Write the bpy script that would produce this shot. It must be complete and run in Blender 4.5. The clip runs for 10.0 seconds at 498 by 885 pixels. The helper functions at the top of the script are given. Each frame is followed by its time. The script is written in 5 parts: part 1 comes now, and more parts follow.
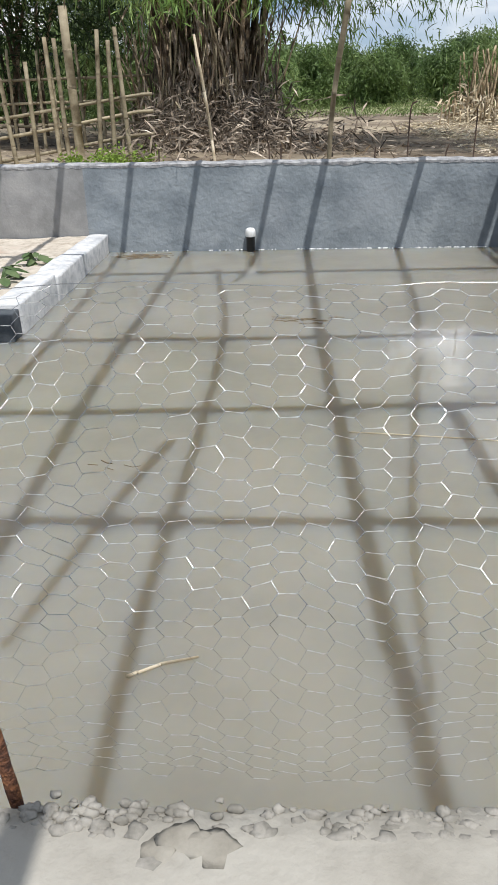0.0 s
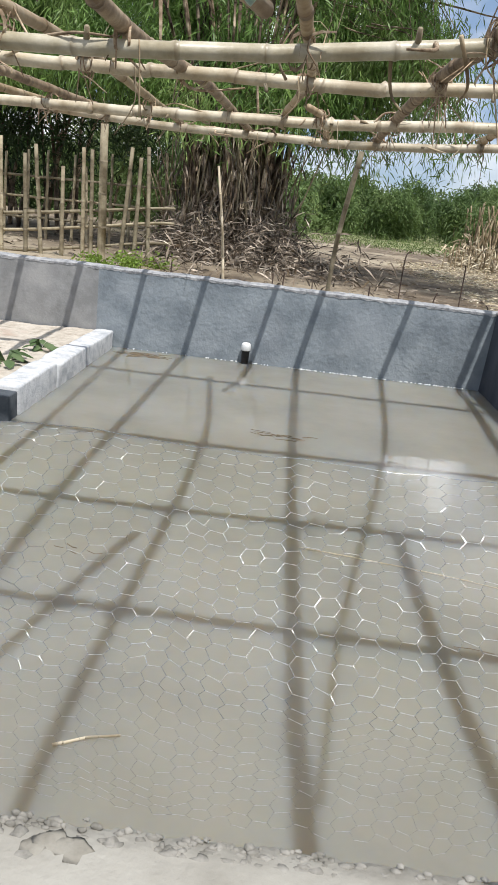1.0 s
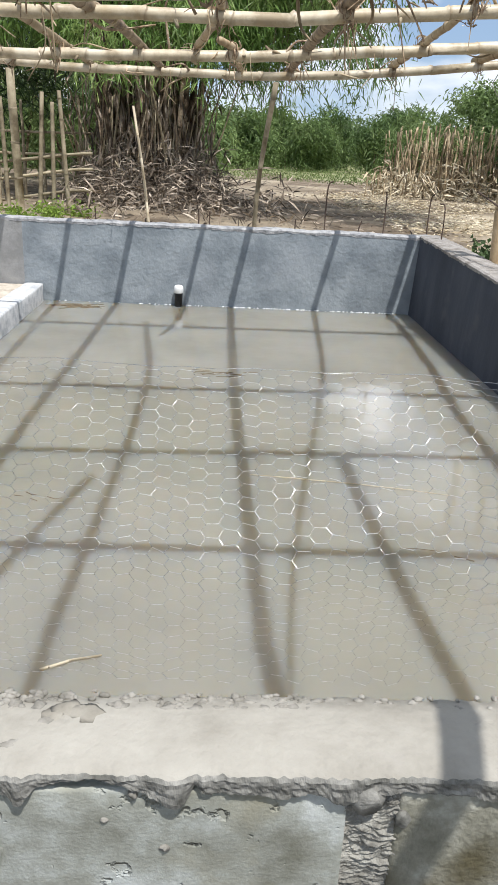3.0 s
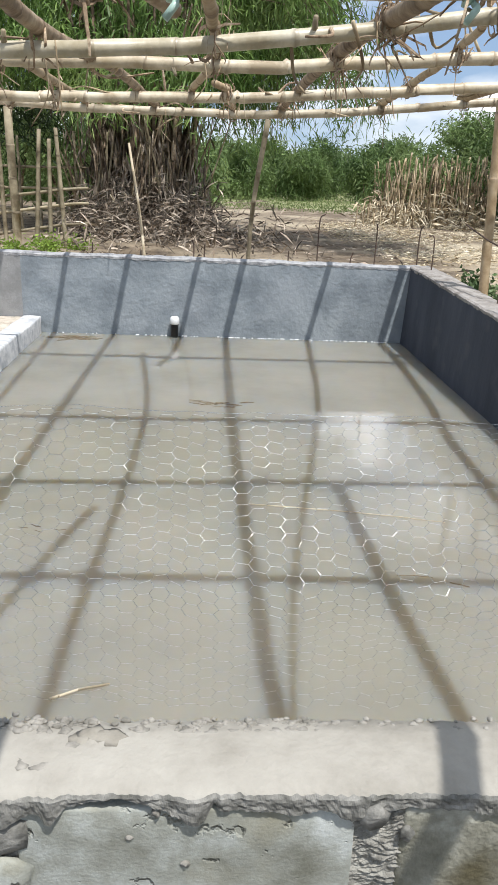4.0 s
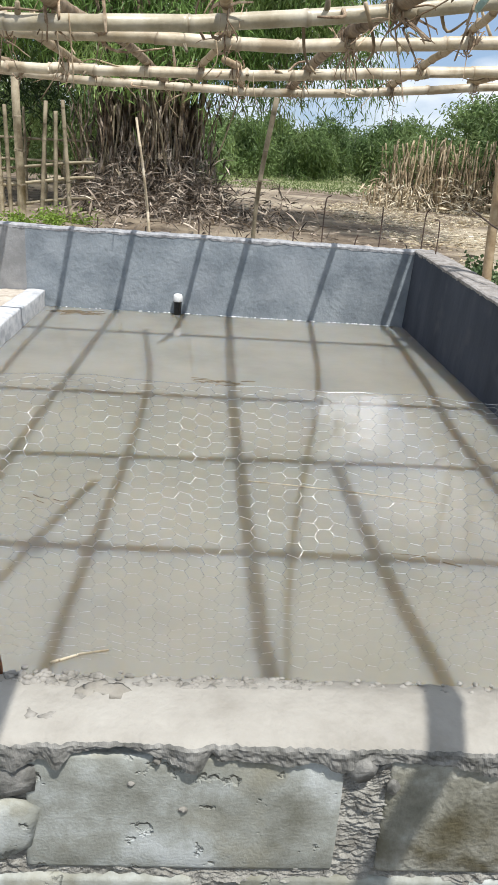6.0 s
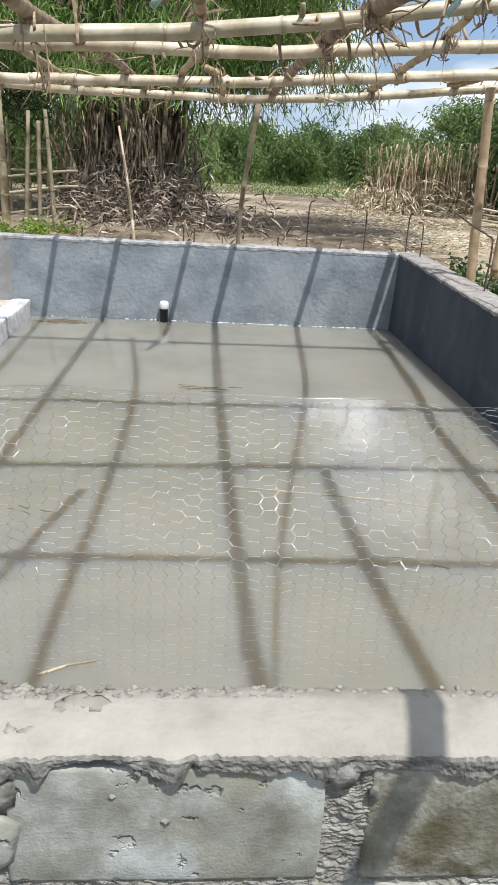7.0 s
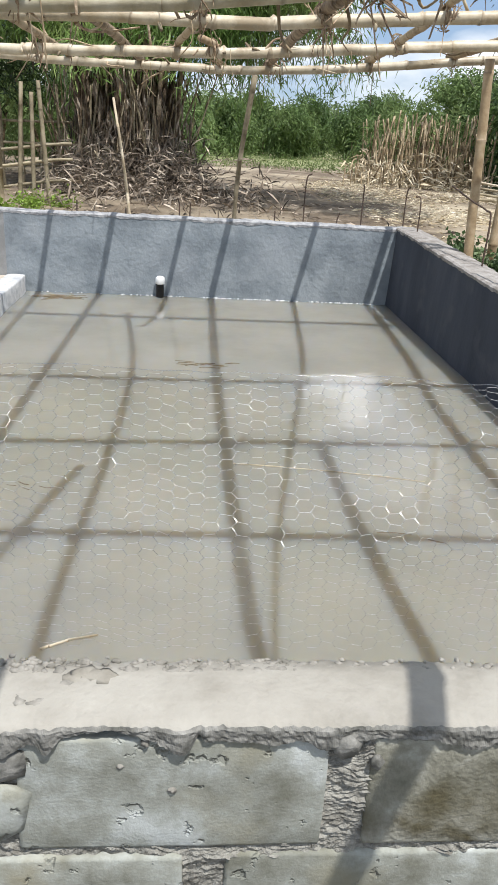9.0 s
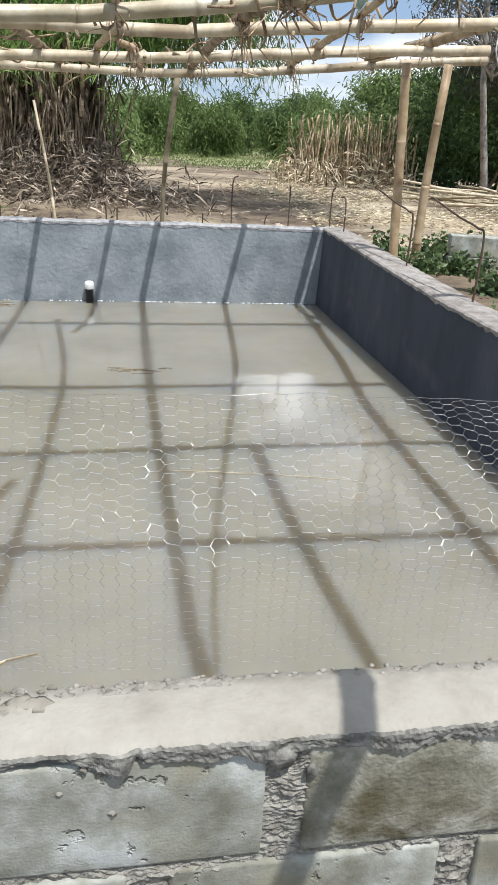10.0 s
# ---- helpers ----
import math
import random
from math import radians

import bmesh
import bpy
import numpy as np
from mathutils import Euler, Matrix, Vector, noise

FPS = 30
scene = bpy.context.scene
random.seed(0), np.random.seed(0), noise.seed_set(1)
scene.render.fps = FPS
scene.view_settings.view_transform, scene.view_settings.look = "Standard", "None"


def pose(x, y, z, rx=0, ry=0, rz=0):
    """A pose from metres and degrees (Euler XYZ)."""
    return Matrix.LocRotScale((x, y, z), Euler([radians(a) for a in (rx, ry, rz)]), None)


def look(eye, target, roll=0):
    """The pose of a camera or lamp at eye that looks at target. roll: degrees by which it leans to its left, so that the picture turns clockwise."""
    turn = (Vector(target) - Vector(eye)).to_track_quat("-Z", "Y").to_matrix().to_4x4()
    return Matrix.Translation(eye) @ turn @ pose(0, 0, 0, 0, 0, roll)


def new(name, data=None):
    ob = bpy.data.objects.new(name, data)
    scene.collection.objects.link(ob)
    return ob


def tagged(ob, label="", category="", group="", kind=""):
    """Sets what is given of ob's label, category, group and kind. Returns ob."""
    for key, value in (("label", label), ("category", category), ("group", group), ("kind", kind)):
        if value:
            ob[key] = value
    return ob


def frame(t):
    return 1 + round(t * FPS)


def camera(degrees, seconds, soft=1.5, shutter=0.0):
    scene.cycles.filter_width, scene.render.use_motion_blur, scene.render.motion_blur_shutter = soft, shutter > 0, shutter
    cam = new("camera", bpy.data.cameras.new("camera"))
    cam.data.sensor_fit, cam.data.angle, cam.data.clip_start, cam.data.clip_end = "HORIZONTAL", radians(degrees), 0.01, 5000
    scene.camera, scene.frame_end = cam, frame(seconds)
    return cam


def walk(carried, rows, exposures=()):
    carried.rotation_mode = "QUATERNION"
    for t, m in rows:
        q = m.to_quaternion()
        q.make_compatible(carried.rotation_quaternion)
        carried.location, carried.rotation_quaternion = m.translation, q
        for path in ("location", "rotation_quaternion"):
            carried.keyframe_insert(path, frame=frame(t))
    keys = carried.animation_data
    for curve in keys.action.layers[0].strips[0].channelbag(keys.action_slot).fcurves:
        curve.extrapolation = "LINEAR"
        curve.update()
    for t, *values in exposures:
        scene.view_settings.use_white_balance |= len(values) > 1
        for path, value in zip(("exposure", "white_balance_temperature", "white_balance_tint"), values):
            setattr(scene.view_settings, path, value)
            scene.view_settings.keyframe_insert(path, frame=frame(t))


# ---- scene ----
cam = camera(36.4, 10.0, soft=0.72)
PATH = [
    (0, (0.021, -0.456, 1.253), (-0.056, 1.36, 0.418), -1.2),
    (0.5, (0.139, -0.618, 1.341), (0.031, 1.212, 0.542), 3.4),
    (1, (0.131, -0.698, 1.396), (0.072, 1.212, 0.807), 6.6),
    (1.5, (0.166, -0.796, 1.395), (0.139, 1.099, 0.756), 5.5),
    (2, (0.215, -0.81, 1.364), (0.321, 1.077, 0.71), 1.1),
    (2.5, (0.207, -0.849, 1.384), (0.56, 1.005, 0.724), 0.4),
    (3, (0.116, -0.845, 1.393), (0.221, 1.019, 0.677), 3.0),
    (4.5, (0.084, -0.956, 1.457), (0.213, 0.938, 0.828), 2.5),
    (5, (0.079, -0.964, 1.454), (0.216, 0.921, 0.8), 3.6),
    (6.5, (0.076, -0.967, 1.444), (0.201, 0.9, 0.739), 4.2),
    (7, (0.1, -0.965, 1.451), (0.247, 0.908, 0.765), 3.2),
    (7.5, (0.116, -0.968, 1.461), (0.333, 0.9, 0.78), 2.4),
    (8, (0.105, -0.973, 1.46), (0.279, 0.895, 0.766), 3.1),
    (8.5, (0.073, -0.988, 1.488), (0.111, 0.895, 0.815), 2.8),
    (9, (0.086, -0.973, 1.456), (0.247, 0.876, 0.711), 3.3),
    (9.5, (0.115, -0.988, 1.482), (0.319, 0.854, 0.731), 1.0),
    (10, (0.103, -0.981, 1.498), (0.424, 0.848, 0.756), 2.9),
]
walk(cam, [(t, look(eye, target, roll)) for t, eye, target, roll in PATH],
     [(t, stops, 6480, 10) for t, stops in ((0.0, -0.22), (0.5, -0.16), (1.0, -0.18), (1.5, -0.12), (2.0, -0.04), (2.5, 0.0), (10.0, 0.0))])

# ---- world, sun, exposure ----
SUN_DOWN = Vector((-0.20, 0.40, -1.0)).normalized()
world = bpy.data.worlds.new("sky")
scene.world = world
world.use_nodes = True
wt = world.node_tree
wt.nodes.clear()
w_out = wt.nodes.new("ShaderNodeOutputWorld")
w_bg = wt.nodes.new("ShaderNodeBackground")
w_sky = wt.nodes.new("ShaderNodeTexSky")
w_sky.sky_type = "NISHITA"
w_sky.sun_disc = False
w_sky.sun_elevation = math.asin(-SUN_DOWN.z)
w_sky.sun_rotation = math.atan2(-SUN_DOWN.x, -SUN_DOWN.y)
w_sky.dust_density = 0.4
w_sky.ozone_density = 3.0
w_tc = wt.nodes.new("ShaderNodeTexCoord")
w_map = wt.nodes.new("ShaderNodeMapping")
w_map.inputs["Scale"].default_value = (1.0, 1.0, 2.6)
w_noise = wt.nodes.new("ShaderNodeTexNoise")
w_noise.inputs["Scale"].default_value = 3.2
w_noise.inputs["Detail"].default_value = 7.0
w_ramp = wt.nodes.new("ShaderNodeValToRGB")
w_ramp.color_ramp.elements[0].position = 0.44
w_ramp.color_ramp.elements[1].position = 0.61
w_mix = wt.nodes.new("ShaderNodeMix")
w_mix.data_type = "RGBA"
w_mix.inputs[7].default_value = (13.5, 13.8, 14.2, 1)
wt.links.new(w_tc.outputs["Generated"], w_map.inputs[0])
wt.links.new(w_map.outputs[0], w_noise.inputs["Vector"])
wt.links.new(w_noise.outputs[0], w_ramp.inputs[0])
wt.links.new(w_ramp.outputs[0], w_mix.inputs[0])
w_haze = wt.nodes.new("ShaderNodeMix")
w_haze.data_type = "RGBA"
w_haze.inputs[0].default_value = 0.45
w_haze.inputs[7].default_value = (5.6, 7.8, 11.6, 1)
wt.links.new(w_sky.outputs[0], w_haze.inputs[6])
wt.links.new(w_haze.outputs[2], w_mix.inputs[6])
# one small bright cloud that the water mirrors
c_map = wt.nodes.new("ShaderNodeMapping")
c_map.vector_type = "TEXTURE"
c_map.inputs["Location"].default_value = (0.200, 0.928, 0.314)
c_map.inputs["Scale"].default_value = (0.062, 0.20, 0.040)
c_wisp = wt.nodes.new("ShaderNodeTexNoise")
c_wisp.inputs["Scale"].default_value, c_wisp.inputs["Detail"].default_value = 22.0, 6.0
c_len = wt.nodes.new("ShaderNodeVectorMath")
c_len.operation = "LENGTH"
c_add = wt.nodes.new("ShaderNodeMath")
c_add.operation = "MULTIPLY_ADD"
c_add.inputs[1].default_value = 2.2
c_range = wt.nodes.new("ShaderNodeMapRange")
c_range.inputs[1].default_value, c_range.inputs[2].default_value = 2.25, 1.75
c_mix = wt.nodes.new("ShaderNodeMix")
c_mix.data_type = "RGBA"
c_mix.inputs[7].default_value = (25.0, 25.8, 27.5, 1)
wt.links.new(w_tc.outputs["Generated"], c_map.inputs[0])
wt.links.new(w_tc.outputs["Generated"], c_wisp.inputs["Vector"])
wt.links.new(c_map.outputs[0], c_len.inputs[0])
wt.links.new(c_wisp.outputs[0], c_add.inputs[0])
wt.links.new(c_len.outputs["Value"], c_add.inputs[2])
wt.links.new(c_add.outputs[0], c_range.inputs[0])
wt.links.new(c_range.outputs[0], c_mix.inputs[0])
wt.links.new(w_mix.outputs[2], c_mix.inputs[6])
wt.links.new(c_mix.outputs[2], w_bg.inputs[0])
w_bg.inputs[1].default_value = 0.09
wt.links.new(w_bg.outputs[0], w_out.inputs[0])

sun_data = bpy.data.lights.new("sun", "SUN")
sun_data.energy = 4.9
sun_data.angle = radians(0.6)
sun_data.color = (1.0, 0.985, 0.965)
sun = new("sun", sun_data)
sun.matrix_world = look(Vector((0, 0, 30)) - SUN_DOWN * 10, Vector((0, 0, 30)))


# ---- materials ----
def material(name, colors, scale=8.0, detail=6.0, rough=0.85, bump=0.3, bump_scale=60.0, metal=0.0,
             spots=None, spot_scale=2.0, spot_at=(0.55, 0.7), random_tint=0.0, ring=None, stretch=(1, 1, 1), transl=0.0,
             spec=0.35, bump_dist=0.01):
    """Procedural surface: a colour ramp over noise, larger stains, fine relief."""
    m = bpy.data.materials.new(name)
    m.use_nodes = True
    nt = m.node_tree
    n, link = nt.nodes, nt.links.new
    bs = n["Principled BSDF"]
    tc = n.new("ShaderNodeTexCoord")
    mp = n.new("ShaderNodeMapping")
    mp.inputs["Scale"].default_value = stretch
    link(tc.outputs["Object"], mp.inputs[0])
    no = n.new("ShaderNodeTexNoise")
    no.inputs["Scale"].default_value, no.inputs["Detail"].default_value = scale, detail
    no.inputs["Roughness"].default_value = 0.62
    link(mp.outputs[0], no.inputs["Vector"])
    ramp = n.new("ShaderNodeValToRGB")
    els = ramp.color_ramp.elements
    while len(els) < len(colors):
        els.new(0.5)
    for i, c in enumerate(colors):
        els[i].position = 0.36 + 0.28 * i / max(1, len(colors) - 1)
        els[i].color = (*c, 1)
    link(no.outputs[0], ramp.inputs[0])
    col = ramp.outputs[0]
    if spots:
        sn = n.new("ShaderNodeTexNoise")
        sn.inputs["Scale"].default_value, sn.inputs["Detail"].default_value = spot_scale, 5.0
        link(tc.outputs["Object"], sn.inputs["Vector"])
        sr = n.new("ShaderNodeMapRange")
        sr.inputs[1].default_value, sr.inputs[2].default_value = spot_at
        link(sn.outputs[0], sr.inputs[0])
        mx = n.new("ShaderNodeMix")
        mx.data_type = "RGBA"
        link(sr.outputs[0], mx.inputs[0])
        link(col, mx.inputs[6])
        mx.inputs[7].default_value = (*spots, 1)
        col = mx.outputs[2]
    if ring:
        at = n.new("ShaderNodeAttribute")
        at.attribute_name = "ring"
        mx = n.new("ShaderNodeMix")
        mx.data_type = "RGBA"
        link(at.outputs["Fac"], mx.inputs[0])
        link(col, mx.inputs[6])
        mx.inputs[7].default_value = (*ring, 1)
        col = mx.outputs[2]
    if random_tint:
        src = n.new("ShaderNodeNewGeometry").outputs["Random Per Island"]
        if random_tint < 0:
            src = n.new("ShaderNodeObjectInfo").outputs["Random"]
        mr = n.new("ShaderNodeMapRange")
        mr.inputs[3].default_value, mr.inputs[4].default_value = 1 - abs(random_tint), 1 + abs(random_tint)
        link(src, mr.inputs[0])
        hs = n.new("ShaderNodeHueSaturation")
        link(mr.outputs[0], hs.inputs["Value"])
        link(col, hs.inputs["Color"])
        col = hs.outputs[0]
    link(col, bs.inputs["Base Color"])
    bs.inputs["Roughness"].default_value = rough
    bs.inputs["Metallic"].default_value = metal
    bs.inputs["Specular IOR Level"].default_value = spec
    if bump:
        bn = n.new("ShaderNodeTexNoise")
        bn.inputs["Scale"].default_value, bn.inputs["Detail"].default_value = bump_scale, 5.0
        link(mp.outputs[0], bn.inputs["Vector"])
        bp = n.new("ShaderNodeBump")
        bp.inputs["Strength"].default_value, bp.inputs["Distance"].default_value = bump, bump_dist
        link(bn.outputs[0], bp.inputs["Height"])
        link(bp.outputs[0], bs.inputs["Normal"])
    if transl:
        tr = n.new("ShaderNodeBsdfTranslucent")
        link(col, tr.inputs[0])
        ms = n.new("ShaderNodeMixShader")
        ms.inputs[0].default_value = transl
        link(bs.outputs[0], ms.inputs[1])
        link(tr.outputs[0], ms.inputs[2])
        link(ms.outputs[0], n["Material Output"].inputs[0])
    return m


M_WATER = material("muddy_water", [(0.225, 0.212, 0.175), (0.258, 0.243, 0.20), (0.28, 0.264, 0.22)], scale=0.9, rough=0.05, bump=0.05,
                   bump_scale=7.0, spots=(0.236, 0.235, 0.202), spot_scale=0.7, spec=0.5, bump_dist=0.02)
WATER_BSDF = M_WATER.node_tree.nodes["Principled BSDF"]
WATER_BSDF.inputs["IOR"].default_value = 1.33
WATER_BSDF.inputs["Subsurface Weight"].default_value = 1.0
WATER_BSDF.inputs["Subsurface Radius"].default_value = (1.0, 0.72, 0.42)
WATER_BSDF.inputs["Subsurface Scale"].default_value = 0.62
M_FAR = material("bluish_cement_render", [(0.18, 0.205, 0.225), (0.235, 0.265, 0.285), (0.29, 0.32, 0.34)], scale=3.5, bump=0.7, bump_scale=26, bump_dist=0.012,
                 spots=(0.31, 0.335, 0.355), spot_scale=1.7, spot_at=(0.5, 0.75))
M_FARRAW = material("bare_cement_render", [(0.225, 0.225, 0.22), (0.285, 0.285, 0.28), (0.34, 0.335, 0.325)], scale=4, bump=0.3, bump_scale=45)
# far wall's render made much darker: the right wall's shade put into the colour
M_RIGHT = material("shade_darkened_render", [(0.042, 0.047, 0.061), (0.055, 0.061, 0.077), (0.072, 0.078, 0.096)], scale=2.2, bump=0.2, bump_scale=60,
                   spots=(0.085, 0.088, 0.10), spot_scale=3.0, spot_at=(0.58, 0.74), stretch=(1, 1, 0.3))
M_COPING = material("cracked_coping_cement", [(0.20, 0.178, 0.158), (0.285, 0.262, 0.238), (0.37, 0.345, 0.318)], scale=11, bump=0.7, bump_scale=60)
M_COPFAR = material("lumpy_grey_coping", [(0.215, 0.215, 0.22), (0.335, 0.335, 0.34), (0.43, 0.425, 0.42)], scale=16, bump=0.9, bump_scale=55,
                    spots=(0.16, 0.165, 0.17), spot_scale=9, spot_at=(0.62, 0.72))
M_CAP = material("pale_smooth_cement", [(0.268, 0.248, 0.208), (0.335, 0.313, 0.268), (0.378, 0.356, 0.308)], scale=5, bump=0.4, bump_scale=55,
                 spots=(0.32, 0.295, 0.265), spot_scale=6, spot_at=(0.62, 0.72))
M_CAPLUMP = material("dried_cement_spatter", [(0.19, 0.178, 0.15), (0.27, 0.252, 0.218), (0.33, 0.31, 0.27)], scale=40, bump=0.5, bump_scale=120, bump_dist=0.004)
M_PATCH = material("tan_dried_mortar", [(0.215, 0.196, 0.16), (0.265, 0.243, 0.20), (0.31, 0.287, 0.24)], scale=25, bump=0.5, bump_scale=90, bump_dist=0.004)
M_CAPRAW = material("rough_mortar_edge", [(0.12, 0.117, 0.10), (0.21, 0.203, 0.18), (0.32, 0.308, 0.275)], scale=30, bump=0.6, bump_scale=110, bump_dist=0.005)
M_BLOCK = material("sandcrete_block", [(0.185, 0.182, 0.142), (0.32, 0.325, 0.28), (0.52, 0.54, 0.51)], scale=7, bump=0.4, bump_scale=210, bump_dist=0.003,
                   spots=(0.30, 0.275, 0.19), spot_scale=5.0, spot_at=(0.52, 0.7))
nodes_b = M_BLOCK.node_tree.nodes
pit_co, pit_noise, pit_range, pit_bump = nodes_b.new("ShaderNodeTexCoord"), nodes_b.new("ShaderNodeTexNoise"), nodes_b.new("ShaderNodeMapRange"), nodes_b.new("ShaderNodeBump")
pit_noise.inputs["Scale"].default_value, pit_noise.inputs["Detail"].default_value = 27.0, 4.0
pit_range.inputs[1].default_value, pit_range.inputs[2].default_value = 0.645, 0.71
pit_bump.invert = True
pit_bump.inputs["Strength"].default_value, pit_bump.inputs["Distance"].default_value = 0.9, 0.006
links_b = M_BLOCK.node_tree.links
links_b.new(pit_co.outputs["Object"], pit_noise.inputs["Vector"])
links_b.new(pit_noise.outputs[0], pit_range.inputs[0])
links_b.new(pit_range.outputs[0], pit_bump.inputs["Height"])
links_b.new(nodes_b["Bump"].outputs[0], pit_bump.inputs["Normal"])
links_b.new(pit_bump.outputs[0], nodes_b["Principled BSDF"].inputs["Normal"])
M_BLOCKOLD = material("damp_old_block", [(0.14, 0.132, 0.095), (0.26, 0.25, 0.195), (0.48, 0.47, 0.40)], scale=8, bump=0.7, bump_scale=120, bump_dist=0.004,
                      spots=(0.105, 0.09, 0.05), spot_scale=7.0, spot_at=(0.54, 0.68))
M_MORTAR = material("grey_mortar", [(0.17, 0.16, 0.135), (0.26, 0.248, 0.215), (0.35, 0.335, 0.29)], scale=40, bump=1.0, bump_scale=90)
M_LEDGE = material("whitewashed_block", [(0.45, 0.46, 0.47), (0.60, 0.60, 0.60), (0.68, 0.68, 0.67)], scale=14, bump=0.8, bump_scale=70,
                   spots=(0.34, 0.36, 0.38), spot_scale=4)
M_LEDGEDARK = material("dark_painted_block", [(0.06, 0.07, 0.08), (0.10, 0.11, 0.12)], scale=10, bump=0.5)
M_SAND = material("pale_sand", [(0.40, 0.34, 0.27), (0.52, 0.46, 0.38), (0.60, 0.54, 0.46)], scale=12, bump=0.8, bump_scale=60,
                  spots=(0.42, 0.29, 0.22), spot_scale=3)
M_BAMBOO = material("dry_bamboo", [(0.36, 0.285, 0.185), (0.52, 0.44, 0.31), (0.64, 0.56, 0.42)], scale=7, rough=0.45, bump=0.15, bump_scale=40,
                    spots=(0.36, 0.27, 0.15), spot_scale=4.0, spot_at=(0.55, 0.75), random_tint=-0.16, ring=(0.16, 0.105, 0.06), spec=0.45)
M_BAMBOOG = material("greenish_bamboo", [(0.37, 0.31, 0.20), (0.50, 0.44, 0.31), (0.61, 0.55, 0.42)], scale=7, rough=0.4, bump=0.12,
                     ring=(0.17, 0.12, 0.06), random_tint=-0.12, spec=0.45)
M_POST = material("brown_bamboo", [(0.27, 0.185, 0.10), (0.40, 0.295, 0.175), (0.50, 0.39, 0.26)], scale=6, rough=0.5, bump=0.15,
                  ring=(0.10, 0.06, 0.03), random_tint=-0.12)
M_PICKET = material("weathered_bamboo", [(0.20, 0.16, 0.10), (0.31, 0.26, 0.17), (0.40, 0.34, 0.23)], scale=8, rough=0.7, bump=0.2,
                    ring=(0.12, 0.09, 0.06), random_tint=-0.25)
M_CULM = material("clump_culm", [(0.065, 0.045, 0.03), (0.20, 0.145, 0.095), (0.54, 0.43, 0.30)], scale=5, rough=0.8, bump=0.4,
                  ring=(0.04, 0.03, 0.024), random_tint=-0.65)
M_RAFTER = material("brown_rafter_bamboo", [(0.17, 0.115, 0.07), (0.30, 0.215, 0.135), (0.44, 0.34, 0.225)], scale=9, rough=0.6, bump=0.35, bump_scale=50,
                    ring=(0.08, 0.05, 0.03), random_tint=-0.2)
M_BARK = material("dry_bark_tie", [(0.17, 0.115, 0.07), (0.33, 0.24, 0.155), (0.50, 0.40, 0.28)], scale=30, rough=0.8, bump=0.5, random_tint=-0.3)
M_PLASTIC = material("pale_green_plastic", [(0.35, 0.50, 0.42), (0.45, 0.60, 0.52)], scale=10, rough=0.4, bump=0.1)
M_WIRE = material("galvanised_wire", [(0.56, 0.56, 0.54), (0.70, 0.70, 0.68)], scale=30, rough=0.21, bump=0, metal=1.0)
M_TWIST = material("wound_wire", [(0.42, 0.42, 0.40), (0.58, 0.58, 0.56)], scale=30, rough=0.6, bump=0, metal=1.0)
M_RUST = material("rusty_iron", [(0.07, 0.033, 0.022), (0.16, 0.068, 0.035), (0.34, 0.14, 0.055)], scale=60, rough=0.85, bump=0.8, bump_scale=200)
M_REBAR = material("old_iron_rod", [(0.07, 0.05, 0.04), (0.13, 0.085, 0.06)], scale=40, rough=0.85, bump=0.6, bump_scale=150)
M_PVCW = material("white_pvc", [(0.72, 0.72, 0.70), (0.80, 0.80, 0.79)], scale=10, rough=0.4, bump=0.05)
M_BLACK = material("black_pipe", [(0.02, 0.02, 0.022), (0.04, 0.04, 0.04)], scale=10, rough=0.5, bump=0.1)
M_GROUND = material("dusty_earth", [(0.095, 0.07, 0.048), (0.165, 0.125, 0.085), (0.26, 0.205, 0.145)], scale=1.7, rough=0.95, bump=1.0, bump_scale=14,
                    spots=(0.42, 0.35, 0.25), spot_scale=0.35, spot_at=(0.48, 0.64), bump_dist=0.04)
# dark ground added out of view, cuts the light bounced onto the near wall
M_SOIL = material("unseen_dark_soil", [(0.04, 0.034, 0.026), (0.07, 0.06, 0.045), (0.11, 0.095, 0.07)], scale=2.5, rough=0.95, bump=1.0, bump_scale=18, bump_dist=0.03)
M_TURF = material("pasture_turf", [(0.17, 0.175, 0.08), (0.24, 0.25, 0.12), (0.32, 0.31, 0.17)], scale=0.25, rough=0.95, bump=0.8, bump_scale=9, spots=(0.30, 0.25, 0.15), spot_scale=0.12, spot_at=(0.52, 0.62))
M_STRAW = material("dry_leaf_litter", [(0.36, 0.28, 0.17), (0.56, 0.48, 0.34), (0.68, 0.61, 0.47)], scale=2, rough=0.8, bump=0, random_tint=0.4)
M_SHEATH = material("dead_sheath", [(0.075, 0.058, 0.042), (0.23, 0.185, 0.14), (0.52, 0.44, 0.35)], scale=3, rough=0.85, bump=0, random_tint=0.75)
M_LEAF = material("bamboo_leaf", [(0.11, 0.19, 0.045), (0.18, 0.29, 0.075), (0.30, 0.39, 0.13)], scale=0.8, rough=0.45, bump=0, random_tint=0.45, transl=0.35)
# leaf green darkened to carry the shade inside the grove
M_LEAFD = material("shade_darkened_leaf", [(0.03, 0.058, 0.02), (0.055, 0.092, 0.03)], scale=0.8, rough=0.5, bump=0, random_tint=0.45, transl=0.25)
M_LEAFW = material("woodland_leaf", [(0.085, 0.14, 0.045), (0.145, 0.215, 0.07), (0.225, 0.295, 0.11)], scale=0.35, rough=0.6, bump=0, random_tint=0.4, transl=0.3)
M_LEAFM = material("middling_green_leaf", [(0.05, 0.095, 0.03), (0.09, 0.15, 0.045), (0.16, 0.23, 0.075)], scale=0.5, rough=0.55, bump=0, random_tint=0.45, transl=0.3)
